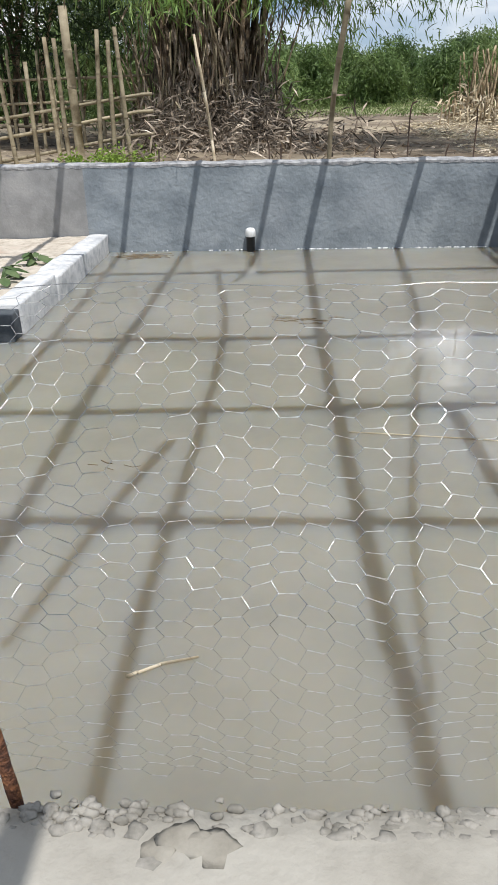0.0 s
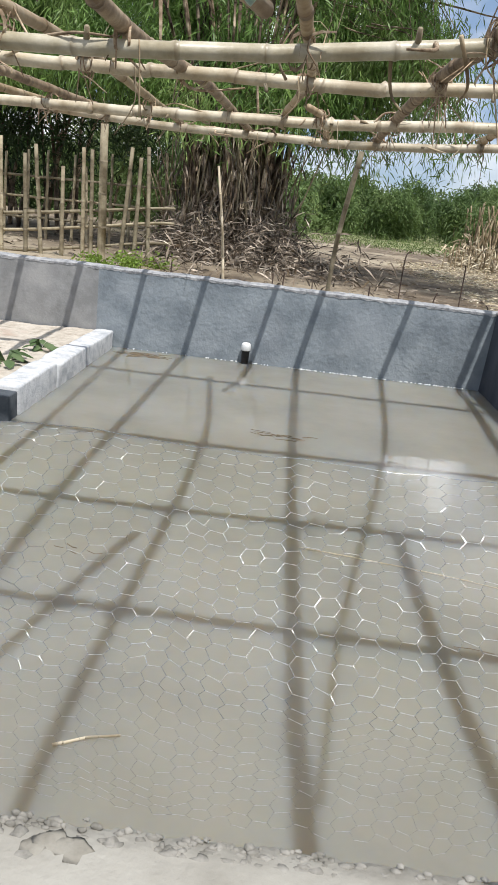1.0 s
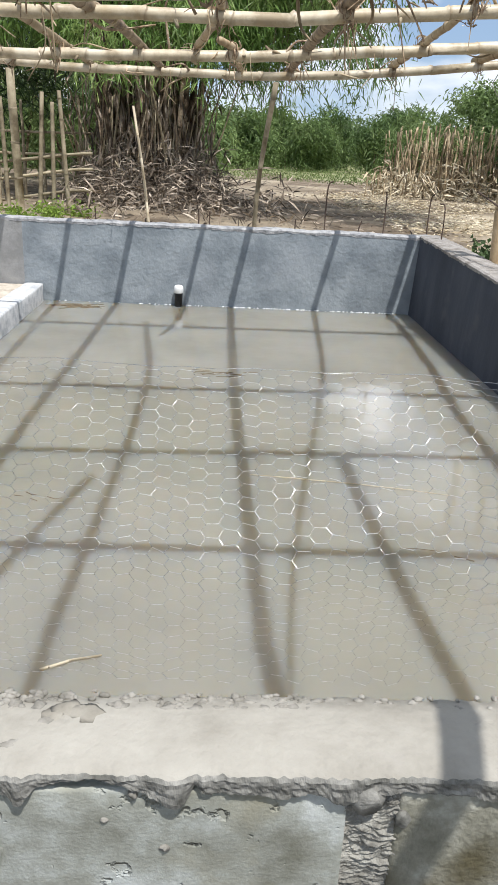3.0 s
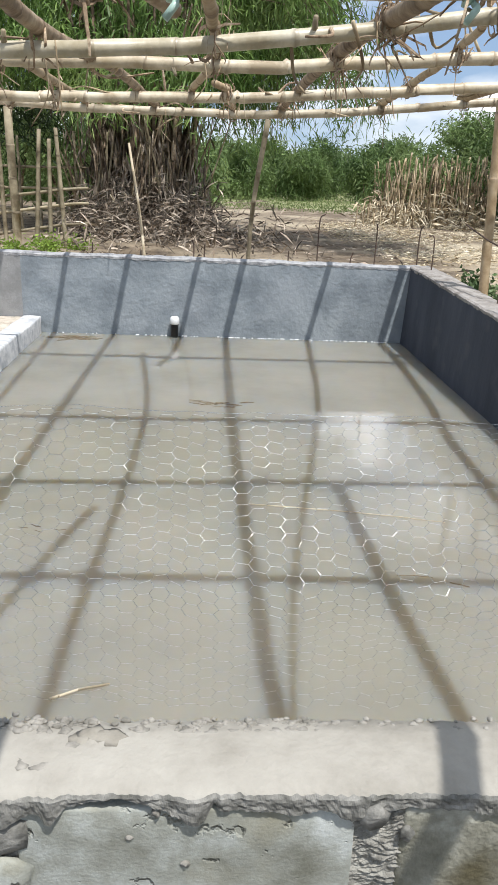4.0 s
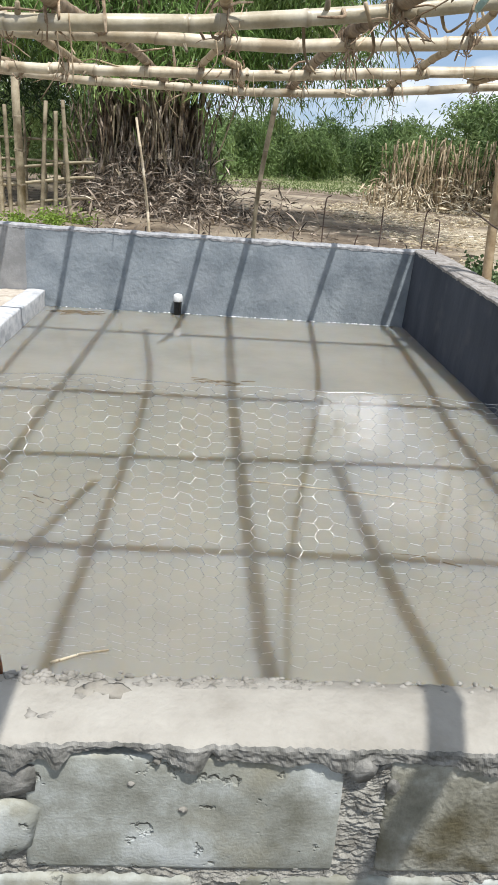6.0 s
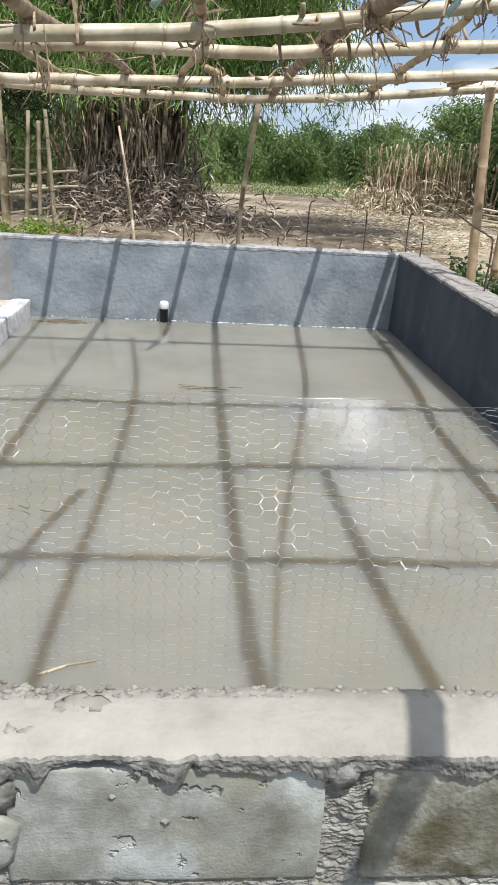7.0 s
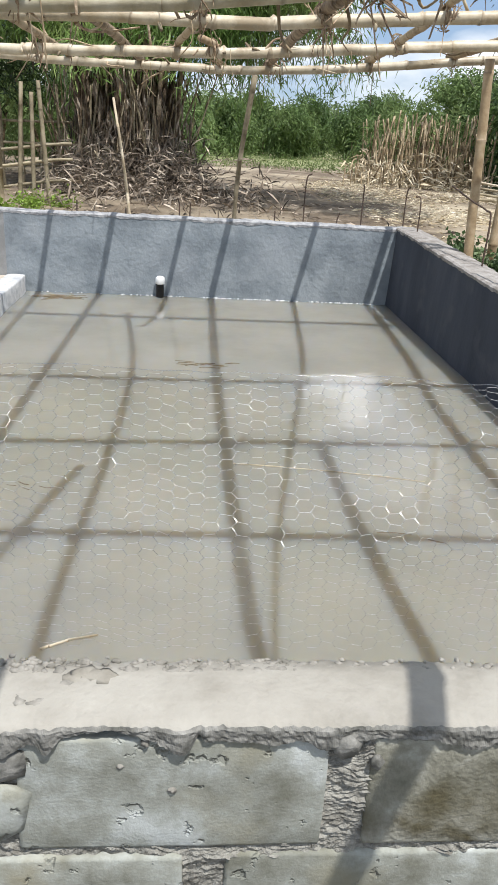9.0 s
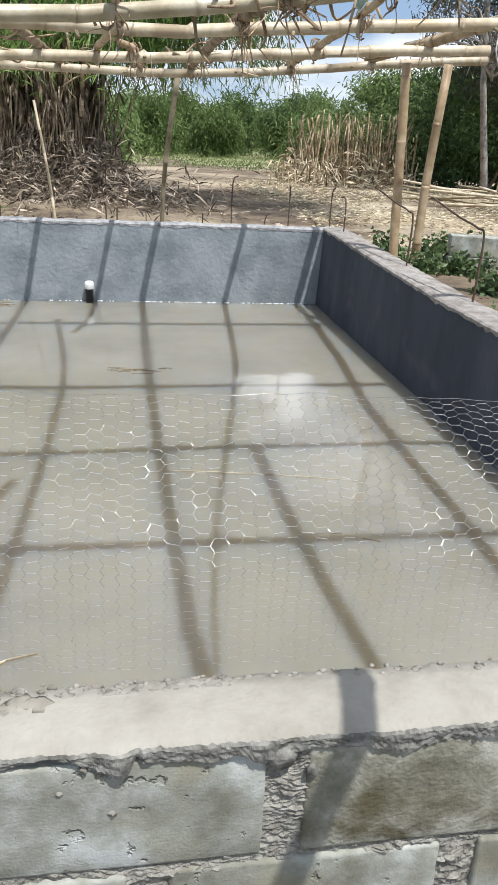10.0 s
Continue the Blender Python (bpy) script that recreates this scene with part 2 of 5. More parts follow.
# leaf green paled: the haze over the far woods put into the colour
M_LEAFF = material("hazed_distant_leaf", [(0.12, 0.17, 0.08), (0.18, 0.24, 0.12), (0.25, 0.31, 0.17)], scale=0.12, rough=0.7, bump=0, random_tint=0.35, transl=0.3)
M_LEAFT = material("thin_grey_leaf", [(0.06, 0.07, 0.05), (0.10, 0.10, 0.075)], scale=0.6, rough=0.6, bump=0, random_tint=0.4, transl=0.3)
M_GRASS = material("pasture_grass", [(0.11, 0.165, 0.05), (0.165, 0.22, 0.075), (0.23, 0.27, 0.11)], scale=0.4, rough=0.7, bump=0, random_tint=0.35, transl=0.25)
M_WEED = material("weed_leaf", [(0.06, 0.10, 0.035), (0.09, 0.145, 0.055), (0.15, 0.20, 0.09)], scale=5, rough=0.5, bump=0, random_tint=0.4, transl=0.3)
M_WEEDY = material("yellowish_weed_leaf", [(0.17, 0.26, 0.04), (0.24, 0.34, 0.06)], scale=5, rough=0.5, bump=0, random_tint=0.35, transl=0.3)
M_STALK = material("dry_cane_stalk", [(0.15, 0.11, 0.065), (0.34, 0.26, 0.16), (0.54, 0.45, 0.31)], scale=3, rough=0.8, bump=0.2, random_tint=-0.4, ring=(0.1, 0.07, 0.04))
M_TWIG = material("wet_twig", [(0.11, 0.08, 0.05), (0.20, 0.155, 0.10)], scale=9, rough=0.7, bump=0.2)
M_TRUNK = material("pale_trunk_bark", [(0.17, 0.15, 0.13), (0.30, 0.28, 0.25), (0.42, 0.40, 0.37)], scale=6, rough=0.9, bump=0.8, bump_scale=25)


# ---- mesh helpers ----
RNG = np.random.default_rng(7)


def mesh_of(name, verts, faces, mat, smooth=False, ring=None):
    me = bpy.data.meshes.new(name)
    me.from_pydata(np.asarray(verts).reshape(-1, 3).tolist(), [], np.asarray(faces).tolist() if isinstance(faces, np.ndarray) else faces)
    me.materials.append(mat)
    if smooth:
        me.polygons.foreach_set("use_smooth", [True] * len(me.polygons))
    if ring is not None:
        at = me.attributes.new("ring", "FLOAT", "POINT")
        at.data.foreach_set("value", np.asarray(ring, dtype=np.float32))
    me.update()
    return me


def piece(name, me, parent=None, label=""):
    ob = new(name, me)
    if parent is not None:
        ob.parent = parent
    return tagged(ob, label)


def from_bm(name, bm, mat, smooth=False):
    bmesh.ops.recalc_face_normals(bm, faces=bm.faces)
    me = bpy.data.meshes.new(name)
    bm.to_mesh(me)
    bm.free()
    me.materials.append(mat)
    if smooth:
        me.polygons.foreach_set("use_smooth", [True] * len(me.polygons))
    return me


def empty(name, at=(0, 0, 0)):
    ob = new(name)
    ob.location = at
    return ob


def frames_along(p):
    """Two side vectors at each point of a polyline."""
    t = np.gradient(p, axis=0)
    t /= np.linalg.norm(t, axis=1)[:, None] + 1e-9
    up = np.array([0.0, 0.0, 1.0]) if abs(t[:, 2]).mean() < 0.8 else np.array([0.0, 1.0, 0.0])
    a = np.cross(t, up)
    a /= np.linalg.norm(a, axis=1)[:, None] + 1e-9
    return a, np.cross(a, t)


def sweep(p, r, sides=10, caps=True):
    p = np.asarray(p, float)
    r = np.broadcast_to(np.asarray(r, float), (len(p),))
    a, b = frames_along(p)
    an = np.linspace(0, 2 * np.pi, sides, endpoint=False)
    v = p[:, None] + r[:, None, None] * (a[:, None] * np.cos(an)[None, :, None] + b[:, None] * np.sin(an)[None, :, None])
    f = []
    for i in range(len(p) - 1):
        for j in range(sides):
            k = (j + 1) % sides
            f.append((i * sides + j, i * sides + k, (i + 1) * sides + k, (i + 1) * sides + j))
    if caps:
        f.append(tuple(range(sides))[::-1])
        f.append(tuple(range((len(p) - 1) * sides, len(p) * sides)))
    return v.reshape(-1, 3), f


def spline(points, n):
    """Smooth points through the given ones."""
    P = np.asarray(points, float)
    if len(P) < 3:
        s = np.linspace(0, 1, n)[:, None]
        return P[0] * (1 - s) + P[-1] * s
    Q = np.vstack([2 * P[0] - P[1], P, 2 * P[-1] - P[-2]])
    out = []
    for u in np.linspace(0, len(P) - 1 - 1e-9, n):
        i = int(u)
        t = u - i
        a, b, c, d = Q[i:i + 4]
        out.append(0.5 * ((2 * b) + (c - a) * t + (2 * a - 5 * b + 4 * c - d) * t * t + (3 * b - a - 3 * c + d) * t ** 3))
    return np.array(out)


def bamboo_mesh(name, points, r0, r1, mat, internode=0.3, sides=10, seed=0, wobble=0.004):
    """A culm: tapered tube, swollen dark rings at the nodes, a slight zigzag."""
    g = np.random.default_rng(seed)
    dense = spline(points, 80)
    seg = np.r_[0, np.cumsum(np.linalg.norm(np.diff(dense, axis=0), axis=1))]
    L = seg[-1]
    s, r, ring = [0.0], [1.0], [0.15]
    x = internode * g.uniform(0.3, 0.9)
    while x < L - 0.05:
        for d, rr, k in ((-0.02, 1.0, 0.0), (-0.007, 1.07, 0.12), (0.0, 1.10, 0.55), (0.006, 1.02, 0.3), (0.018, 1.0, 0.0)):
            s.append(x + d * min(1, r0 / 0.03)); r.append(rr); ring.append(k)
        x += internode * g.uniform(0.8, 1.2)
    s.append(L); r.append(1.0); ring.append(0.15)
    s = np.maximum.accumulate(np.clip(np.array(s), 0, L))
    p = np.stack([np.interp(s, seg, dense[:, k]) for k in range(3)], 1)
    p += g.normal(0, wobble, (len(p), 1)) * g.normal(0, 0.6, 3)
    rad = np.array(r) * (r0 + (r1 - r0) * s / L)
    v, f = sweep(p, rad, sides)
    return mesh_of(name, v, f, mat, True, np.repeat(ring, sides))


def leaf_cards(n_sprays, anchors, droop, per, length, width, g, spread=0.9):
    """Sprays of narrow folded leaves hung from anchor points; returns vertices and triangles' quads."""
    base = np.repeat(anchors, per, axis=0)
    n = len(base)
    axis = np.repeat(droop, per, axis=0) + g.normal(0, spread, (n, 3))
    axis /= np.linalg.norm(axis, axis=1)[:, None]
    start = base + g.normal(0, 0.11, (n, 3)) * length.mean() * 8
    side = np.cross(axis, g.normal(0, 1, (n, 3)))
    side /= np.linalg.norm(side, axis=1)[:, None] + 1e-9
    L = g.uniform(0.7, 1.25, (n, 1)) * np.repeat(length, per)[:, None]
    W = g.uniform(0.75, 1.2, (n, 1)) * width
    nrm = np.cross(axis, side)
    mid = start + axis * L * 0.4
    v = np.stack([start, mid + side * W - nrm * W * 0.35, start + axis * L + np.array([0, 0, -0.15]) * L, mid - side * W - nrm * W * 0.35], 1)
    f = np.arange(n * 4).reshape(-1, 4)
    return v.reshape(-1, 3), f


def blob_points(g, n, centre, size, shell=0.55):
    d = g.normal(0, 1, (n, 3))
    d /= np.linalg.norm(d, axis=1)[:, None]
    rr = g.uniform(shell, 1, (n, 1)) ** 0.7
    return np.array(centre) + d * rr * np.array(size)


def box_bm(x0, x1, y0, y1, z0, z1, bevel=0.006, rough=0.0, cuts=0, g=None):
    bm = bmesh.new()
    bmesh.ops.create_cube(bm, size=1)
    for v in bm.verts:
        v.co = Vector((x0 if v.co.x < 0 else x1, y0 if v.co.y < 0 else y1, z0 if v.co.z < 0 else z1))
    if bevel:
        bmesh.ops.bevel(bm, geom=list(bm.edges), offset=bevel, segments=2, affect="EDGES", profile=0.6)
    if cuts:
        bmesh.ops.subdivide_edges(bm, edges=[e for e in bm.edges if e.calc_length() > 0.05], cuts=cuts, use_grid_fill=True)
    if rough:
        for v in bm.verts:
            q = v.co * 9.0
            v.co += Vector((noise.noise(q), noise.noise(q + Vector((7, 3, 1))), noise.noise(q + Vector((1, 9, 4))))) * rough
    return bm


# ---- the pond ----
FAR_Y, RIGHT_X, LEFT_X, NEAR_TOP, FAR_TOP = 6.36, 2.03, -3.4, 0.685, 0.735
GROUND = 0.58


def ground_height(x, y):
    if -3.52 < x < 2.10 and -0.05 < y < 6.44:
        return -0.55
    side = min(1.0, max(0.0, (y + 0.6) / 2.2))
    return 0.05 + (GROUND - 0.05) * side * side * (3 - 2 * side) + 0.03 * noise.noise(Vector((x * 0.6, y * 0.6, 0)))


def build_ground():
    xs = sorted({*np.geomspace(4, 900, 22).round(2).tolist(), *(-np.geomspace(4, 900, 22)).round(2).tolist(), *np.arange(-3.4, 4, 0.4).round(2).tolist(), -3.53, -3.51, 2.09, 2.11})
    ys = sorted({*np.arange(-4, 16, 0.4).round(2).tolist(), *np.geomspace(16, 1500, 26).round(2).tolist(), -900.0, -200.0, -40.0, -10.0, -0.06, -0.04, 6.43, 6.45})
    v = [(x, y, ground_height(x, y)) for y in ys for x in xs]
    nx = len(xs)
    f = [(j * nx + i, j * nx + i + 1, (j + 1) * nx + i + 1, (j + 1) * nx + i) for j in range(len(ys) - 1) for i in range(nx - 1)]
    me = mesh_of("ground", v, f, M_GROUND)
    me.materials.append(M_TURF)
    me.materials.append(M_SOIL)
    me.polygons.foreach_set("material_index", [1 if ys[k // (nx - 1)] > 26 + 5 * noise.noise(Vector((xs[k % (nx - 1)] * 0.3, 0, 0))) else 2 if ys[k // (nx - 1)] < -0.1 - 1.6 * abs(noise.noise(Vector((xs[k % (nx - 1)] * 0.45, 2, 0)))) else 0 for k in range(len(f))])
    return tagged(piece("ground", me), "dusty brown earth with patches of straw litter", "ground", kind="structure")


build_ground()

bm = box_bm(LEFT_X - 0.02, RIGHT_X + 0.02, 0.010, FAR_Y + 0.02, -0.50, 0.0, bevel=0)
tagged(piece("water", from_bm("water", bm, M_WATER)), "still muddy grey-green pond water with faint ripples", "water", kind="structure")


def wall_strip(name, a, b, inward, thick, crest, mat, label, step=0.06, coping=M_COPING, lip_h=0.030, lip_out=0.008, batter=0.0):
    """A rendered wall from a to b with its face towards inward, thin and slightly wavy, and a cracked coping on it."""
    a, b, w = np.array(a, float), np.array(b, float), np.array(inward, float)
    L = np.linalg.norm(b - a)
    n = max(2, int(L / step))
    rows = [-0.4, 0.0, 0.15, 0.3, 0.45, 0.55, 0.6]
    v, f = [], []
    for i in range(n + 1):
        p = a + (b - a) * i / n
        top = crest(p[1])
        h = top + 0.010 * noise.noise(Vector((p[0] * 2.0, p[1] * 2.0, 3.0)))
        prof = [(batter, -0.4)] + [(batter * (1 - z / 0.7) + 0.004 * noise.noise(Vector((p[0] * 5, p[1] * 5, z * 5))), z) for z in rows[1:]] + [(0.0, h - 0.022), (-thick, h - 0.022), (-thick, -0.4)]
        for d, z in prof:
            v.append((p[0] + w[0] * d, p[1] + w[1] * d, z))
    m = len(rows) + 3
    for i in range(n):
        for j in range(m - 1):
            f.append((i * m + j, (i + 1) * m + j, (i + 1) * m + j + 1, i * m + j + 1))
    f.append(tuple(range(m)))
    f.append(tuple(range(n * m, n * m + m))[::-1])
    bm = bmesh.new()
    me = mesh_of(name, v, f, mat)
    bm.from_mesh(me)
    wall = piece(name, from_bm(name, bm, mat))
    tagged(wall, label, "wall", kind="structure")
    # coping: ragged lower lip on the inner side
    v, f = [], []
    n2 = int(L / 0.025)
    for i in range(n2 + 1):
        p = a + (b - a) * i / n2
        q = Vector((p[0] * 2.0, p[1] * 2.0, 3.0))
        top = crest(p[1])
        h = top + 0.010 * noise.noise(q) + 0.006 * noise.noise(q * 6)
        lip = lip_h + 0.010 * noise.noise(q * 3) + 0.012 * noise.noise(q * 9) + 0.010 * noise.noise(q * 25)
        out = lip_out + 0.004 * noise.noise(q * 8) + 0.003 * noise.noise(q * 22)
        for d, z in ((0.0, h - lip), (out, h - lip), (out + 0.002, h - 0.010), (out - 0.012, h), (-thick * 0.5, h + 0.008 + 0.006 * noise.noise(q * 5)), (-thick - 0.008, h - 0.004), (-thick - 0.014, h - 0.05), (-thick, h - 0.06)):
            v.append((p[0] + w[0] * d, p[1] + w[1] * d, z))
    m = 8
    for i in range(n2):
        for j in range(m - 1):
            f.append((i * m + j, (i + 1) * m + j, (i + 1) * m + j + 1, i * m + j + 1))
    f += [tuple(range(m)), tuple(range(n2 * m, n2 * m + m))[::-1]]
    bm = bmesh.new()
    bm.from_mesh(mesh_of("coping", v, f, coping))
    piece("coping", from_bm("coping", bm, coping), wall, "rough cracked cement coping")
    return wall


wall_strip("wall_far", (LEFT_X, FAR_Y), (RIGHT_X + 0.19, FAR_Y), (0, -1), 0.20, lambda y: FAR_TOP, M_FAR, "low bluish-grey cement-rendered pond wall in sunlight", coping=M_COPFAR, lip_h=0.030, lip_out=0.0035)
FAR_MESH = bpy.data.objects["wall_far"].data
FAR_MESH.materials.append(M_FARRAW)
FAR_MESH.polygons.foreach_set("material_index", [1 if q.center.x < -1.62 else 0 for q in FAR_MESH.polygons])
wall_strip("wall_right", (RIGHT_X - 0.008, FAR_Y - 0.002), (RIGHT_X - 0.055, 0.004), (-1, 0), 0.21, lambda y: 0.745 - 0.09 * min(1.0, max(0.0, (6.36 - y) / 2.9)), M_RIGHT, "low rendered pond wall, coloured slate-dark to hold its shade", batter=0.030)
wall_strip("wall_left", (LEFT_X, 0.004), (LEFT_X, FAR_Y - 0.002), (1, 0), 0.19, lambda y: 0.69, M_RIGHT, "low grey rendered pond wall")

# near wall: block courses under a pale cement cap
wall_near = empty("wall_near", (0, 0, 0))
tagged(wall_near, "low wall of bare sandcrete blocks with a pale cement cap", "wall", kind="structure")
FACE = -0.128
core = box_bm(LEFT_X - 0.19, RIGHT_X + 0.19, FACE + 0.022, 0.017, -0.4, 0.655, bevel=0)
piece("mortar_core", from_bm("mortar_core", core, M_MORTAR), wall_near, "rough recessed grey mortar")


def near_cap():
    n = 2400
    x0, x1 = LEFT_X - 0.18, RIGHT_X + 0.18
    rng = np.random.default_rng(3)
    # sagging lobes of mortar: place, half width, drop, overhang
    lobes = [(-0.102, 0.013, 0.024, 0.007), (-0.015, 0.045, -0.016, -0.002), (0.085, 0.020, 0.018, 0.006), (0.112, 0.006, -0.012, -0.004), (0.215, 0.03, 0.010, 0.002), (0.30, 0.03, 0.020, 0.004), (0.52, 0.05, 0.016, 0.003), (-0.165, 0.03, 0.024, 0.006)]
    lobes += [(x, rng.uniform(0.008, 0.05), rng.uniform(-0.014, 0.024), rng.uniform(-0.002, 0.007)) for x in np.r_[rng.uniform(x0, -0.22, 40), rng.uniform(0.6, x1, 22)]]
    v, f, mats = [], [], []
    for i in range(n + 1):
        x = x0 + (x1 - x0) * i / n
        q = Vector((x * 2.0, 5.0, 0))
        drip = 0.028 + 0.007 * noise.noise(q * 2.6) + 0.0045 * noise.noise(q * 14) + 0.003 * noise.noise(q * 45) + 0.002 * noise.noise(q * 100)
        over = 0.0055 + 0.004 * noise.noise(q * 3) + 0.0025 * noise.noise(q * 16) + 0.001 * noise.noise(q * 60)
        for lx, lw, ld, lo in lobes:
            k = abs(x - lx) / lw
            if k < 2.5:
                k = math.exp(-k * k)
                drip += ld * k
                over += lo * k
        drip, out = max(0.011, drip), FACE - max(0.001, over)
        inn = 0.022 + 0.006 * noise.noise(q * 4) + 0.006 * noise.noise(q * 15) + 0.003 * noise.noise(q * 50)
        h = NEAR_TOP + 0.004 * noise.noise(q)
        for y, z in ((inn - 0.01, h - 0.06), (inn + 0.002, h - 0.028), (inn - 0.006, h - 0.006 + 0.005 * noise.noise(q * 20)), (-0.022, h + 0.002), (-0.075, h + 0.003),
                     (-0.115, h - 0.001), (out + 0.003 + 0.003 * noise.noise(q * 11) + 0.003 * noise.noise(q * 47), h - 0.004 - 0.002 * noise.noise(q * 9) - 0.003 * noise.noise(q * 60))) + tuple((out + 0.002 * fr + 0.003 * noise.noise(Vector((x * 60, 1.0, drip * fr * 60))) + 0.002 * noise.noise(Vector((x * 150, 2.0, drip * fr * 150))), h - 0.009 - (drip - 0.009) * fr) for fr in (0.0, 0.2, 0.4, 0.6, 0.8, 1.0)) + ((FACE + 0.006, h - drip + 0.006),):
            v.append((x, y, z))
    m = 14
    for i in range(n):
        for j in range(m - 1):
            f.append((i * m + j, i * m + j + 1, (i + 1) * m + j + 1, (i + 1) * m + j))
            mats.append(0 if 2 <= j <= 5 else 1)
    me = mesh_of("cement_cap", v, f, M_CAP, True)
    me.materials.append(M_CAPRAW)
    me.polygons.foreach_set("material_index", mats)
    me.polygons.foreach_set("use_smooth", [k == 0 for k in mats])
    piece("cement_cap", me, wall_near, "pale smooth cement cap with a ragged dripping edge")


near_cap()


ball = bmesh.new()
bmesh.ops.create_icosphere(ball, subdivisions=2, radius=1)
BALL_V = np.array([w.co[:] for w in ball.verts])
BALL_F = np.array([[w.index for w in q.verts] for q in ball.faces])
ball.free()


def lumps(name, spots, mat, parent, label, flat=0.6, g=None):
    V, F = [], []
    for k, (x, y, z, r) in enumerate(spots):
        b = BALL_V * (1 + 0.55 * np.array([noise.noise(Vector(p * 1.8 + k * 3.7)) + 0.55 * noise.noise(Vector(p * 4.3 + k * 1.9)) for p in BALL_V]))[:, None]
        V.append(b * np.array([r * g.uniform(0.7, 1.6), r * g.uniform(0.7, 1.1), r * flat]) + np.array([x, y, z]))
        F.append(BALL_F + len(BALL_V) * k)
    return piece(name, mesh_of(name, np.concatenate(V), np.concatenate(F), mat, True), parent, label)


g = np.random.default_rng(11)
spots = [(x, g.normal(0.006, 0.008), NEAR_TOP - 0.0035, g.uniform(0.0025, 0.0062)) for x in np.r_[g.normal(-0.15, 0.06, 50), g.normal(0.10, 0.05, 50), g.normal(0.24, 0.04, 30), g.uniform(-1.6, 1.9, 260)]]
spots += [(x, g.normal(-0.012, 0.006), NEAR_TOP - 0.002, g.uniform(0.0045, 0.0085)) for x in np.r_[g.normal(-0.135, 0.022, 10), g.normal(0.004, 0.009, 4), g.normal(0.09, 0.016, 8), g.normal(0.15, 0.018, 9), g.normal(0.24, 0.03, 9), g.uniform(0.35, 1.9, 26), g.uniform(-1.6, -0.25, 26)]]
lumps("mortar_crumbs", spots, M_CAPLUMP, wall_near, "small rough mortar crumbs", flat=0.75, g=g)
lumps("mortar_lump", [(-0.121, -0.078, 0.685, 0.011), (-0.126, -0.086, 0.685, 0.008), (-0.148, -0.080, 0.685, 0.012), (-0.156, -0.072, 0.685, 0.008), (-0.085, -0.042, 0.685, 0.011), (0.03, -0.025, 0.684, 0.010), (0.045, -0.028, 0.684, 0.009)],
      M_CAPLUMP, wall_near, "flat cement spatter", flat=0.22, g=g)
lumps("mortar_patch", [(x, -0.028 + g.normal(0, 0.003), NEAR_TOP + 0.001, 0.017) for x in (-0.078, -0.062, -0.046, -0.032)], M_PATCH, wall_near, "darker dried mortar patch", flat=0.12, g=g)

# ledge inside the pond: whitewashed kerb blocks round a bed of sand
sand_bed = bmesh.new()
bmesh.ops.create_grid(sand_bed, x_segments=40, y_segments=50, size=1)
for w in sand_bed.verts:
    x, y = -2.47 + w.co.x * 0.92, 5.06 + w.co.y * 1.27
    w.co = Vector((x, y, 0.135 + 0.03 * noise.noise(Vector((x * 2.5, y * 2.5, 0))) + 0.012 * noise.noise(Vector((x * 11, y * 11, 0)))))
tagged(piece("sand_bed", from_bm("sand_bed", sand_bed, M_SAND, True)), "pale sand filling the ledge inside the pond", "sand", kind="structure")
ledge = empty("ledge", (-1.5, 5.0, 0))
tagged(ledge, "low ledge of whitewashed concrete blocks at the water", "ledge", kind="structure")
y = 3.80
for k, ly in enumerate((0.78, 0.80, 0.94)):
    bm = box_bm(-1.64, -1.465 + 0.006 * (k % 2), y, y + ly - 0.012, -0.35, 0.175 + (0.012, 0.0, -0.012)[k], bevel=0.016, cuts=5, rough=0.012)
    ob = piece("kerb_block", from_bm("kerb_block", bm, M_LEDGE, True), None, "whitewashed block")
    ob.parent = ledge
    ob.matrix_parent_inverse = Matrix.Translation((1.5, -5.0, 0))
    y += ly
bm = box_bm(LEFT_X, -1.47, 3.64, 3.79, -0.35, 0.16, bevel=0.012, cuts=4, rough=0.006)
ob = piece("end_kerb", from_bm("end_kerb", bm, M_LEDGEDARK, True), None, "dark painted end kerb")
ob.parent = ledge
ob.matrix_parent_inverse = Matrix.Translation((1.5, -5.0, 0))


# ---- bamboo roof frame ----
def culm(name, points, r0, r1, mat, label, category, group="", seed=0, internode=0.3, sides=10):
    ob = piece(name, bamboo_mesh(name, points, r0, r1, mat, internode, sides, seed))
    return tagged(ob, label, category, group)


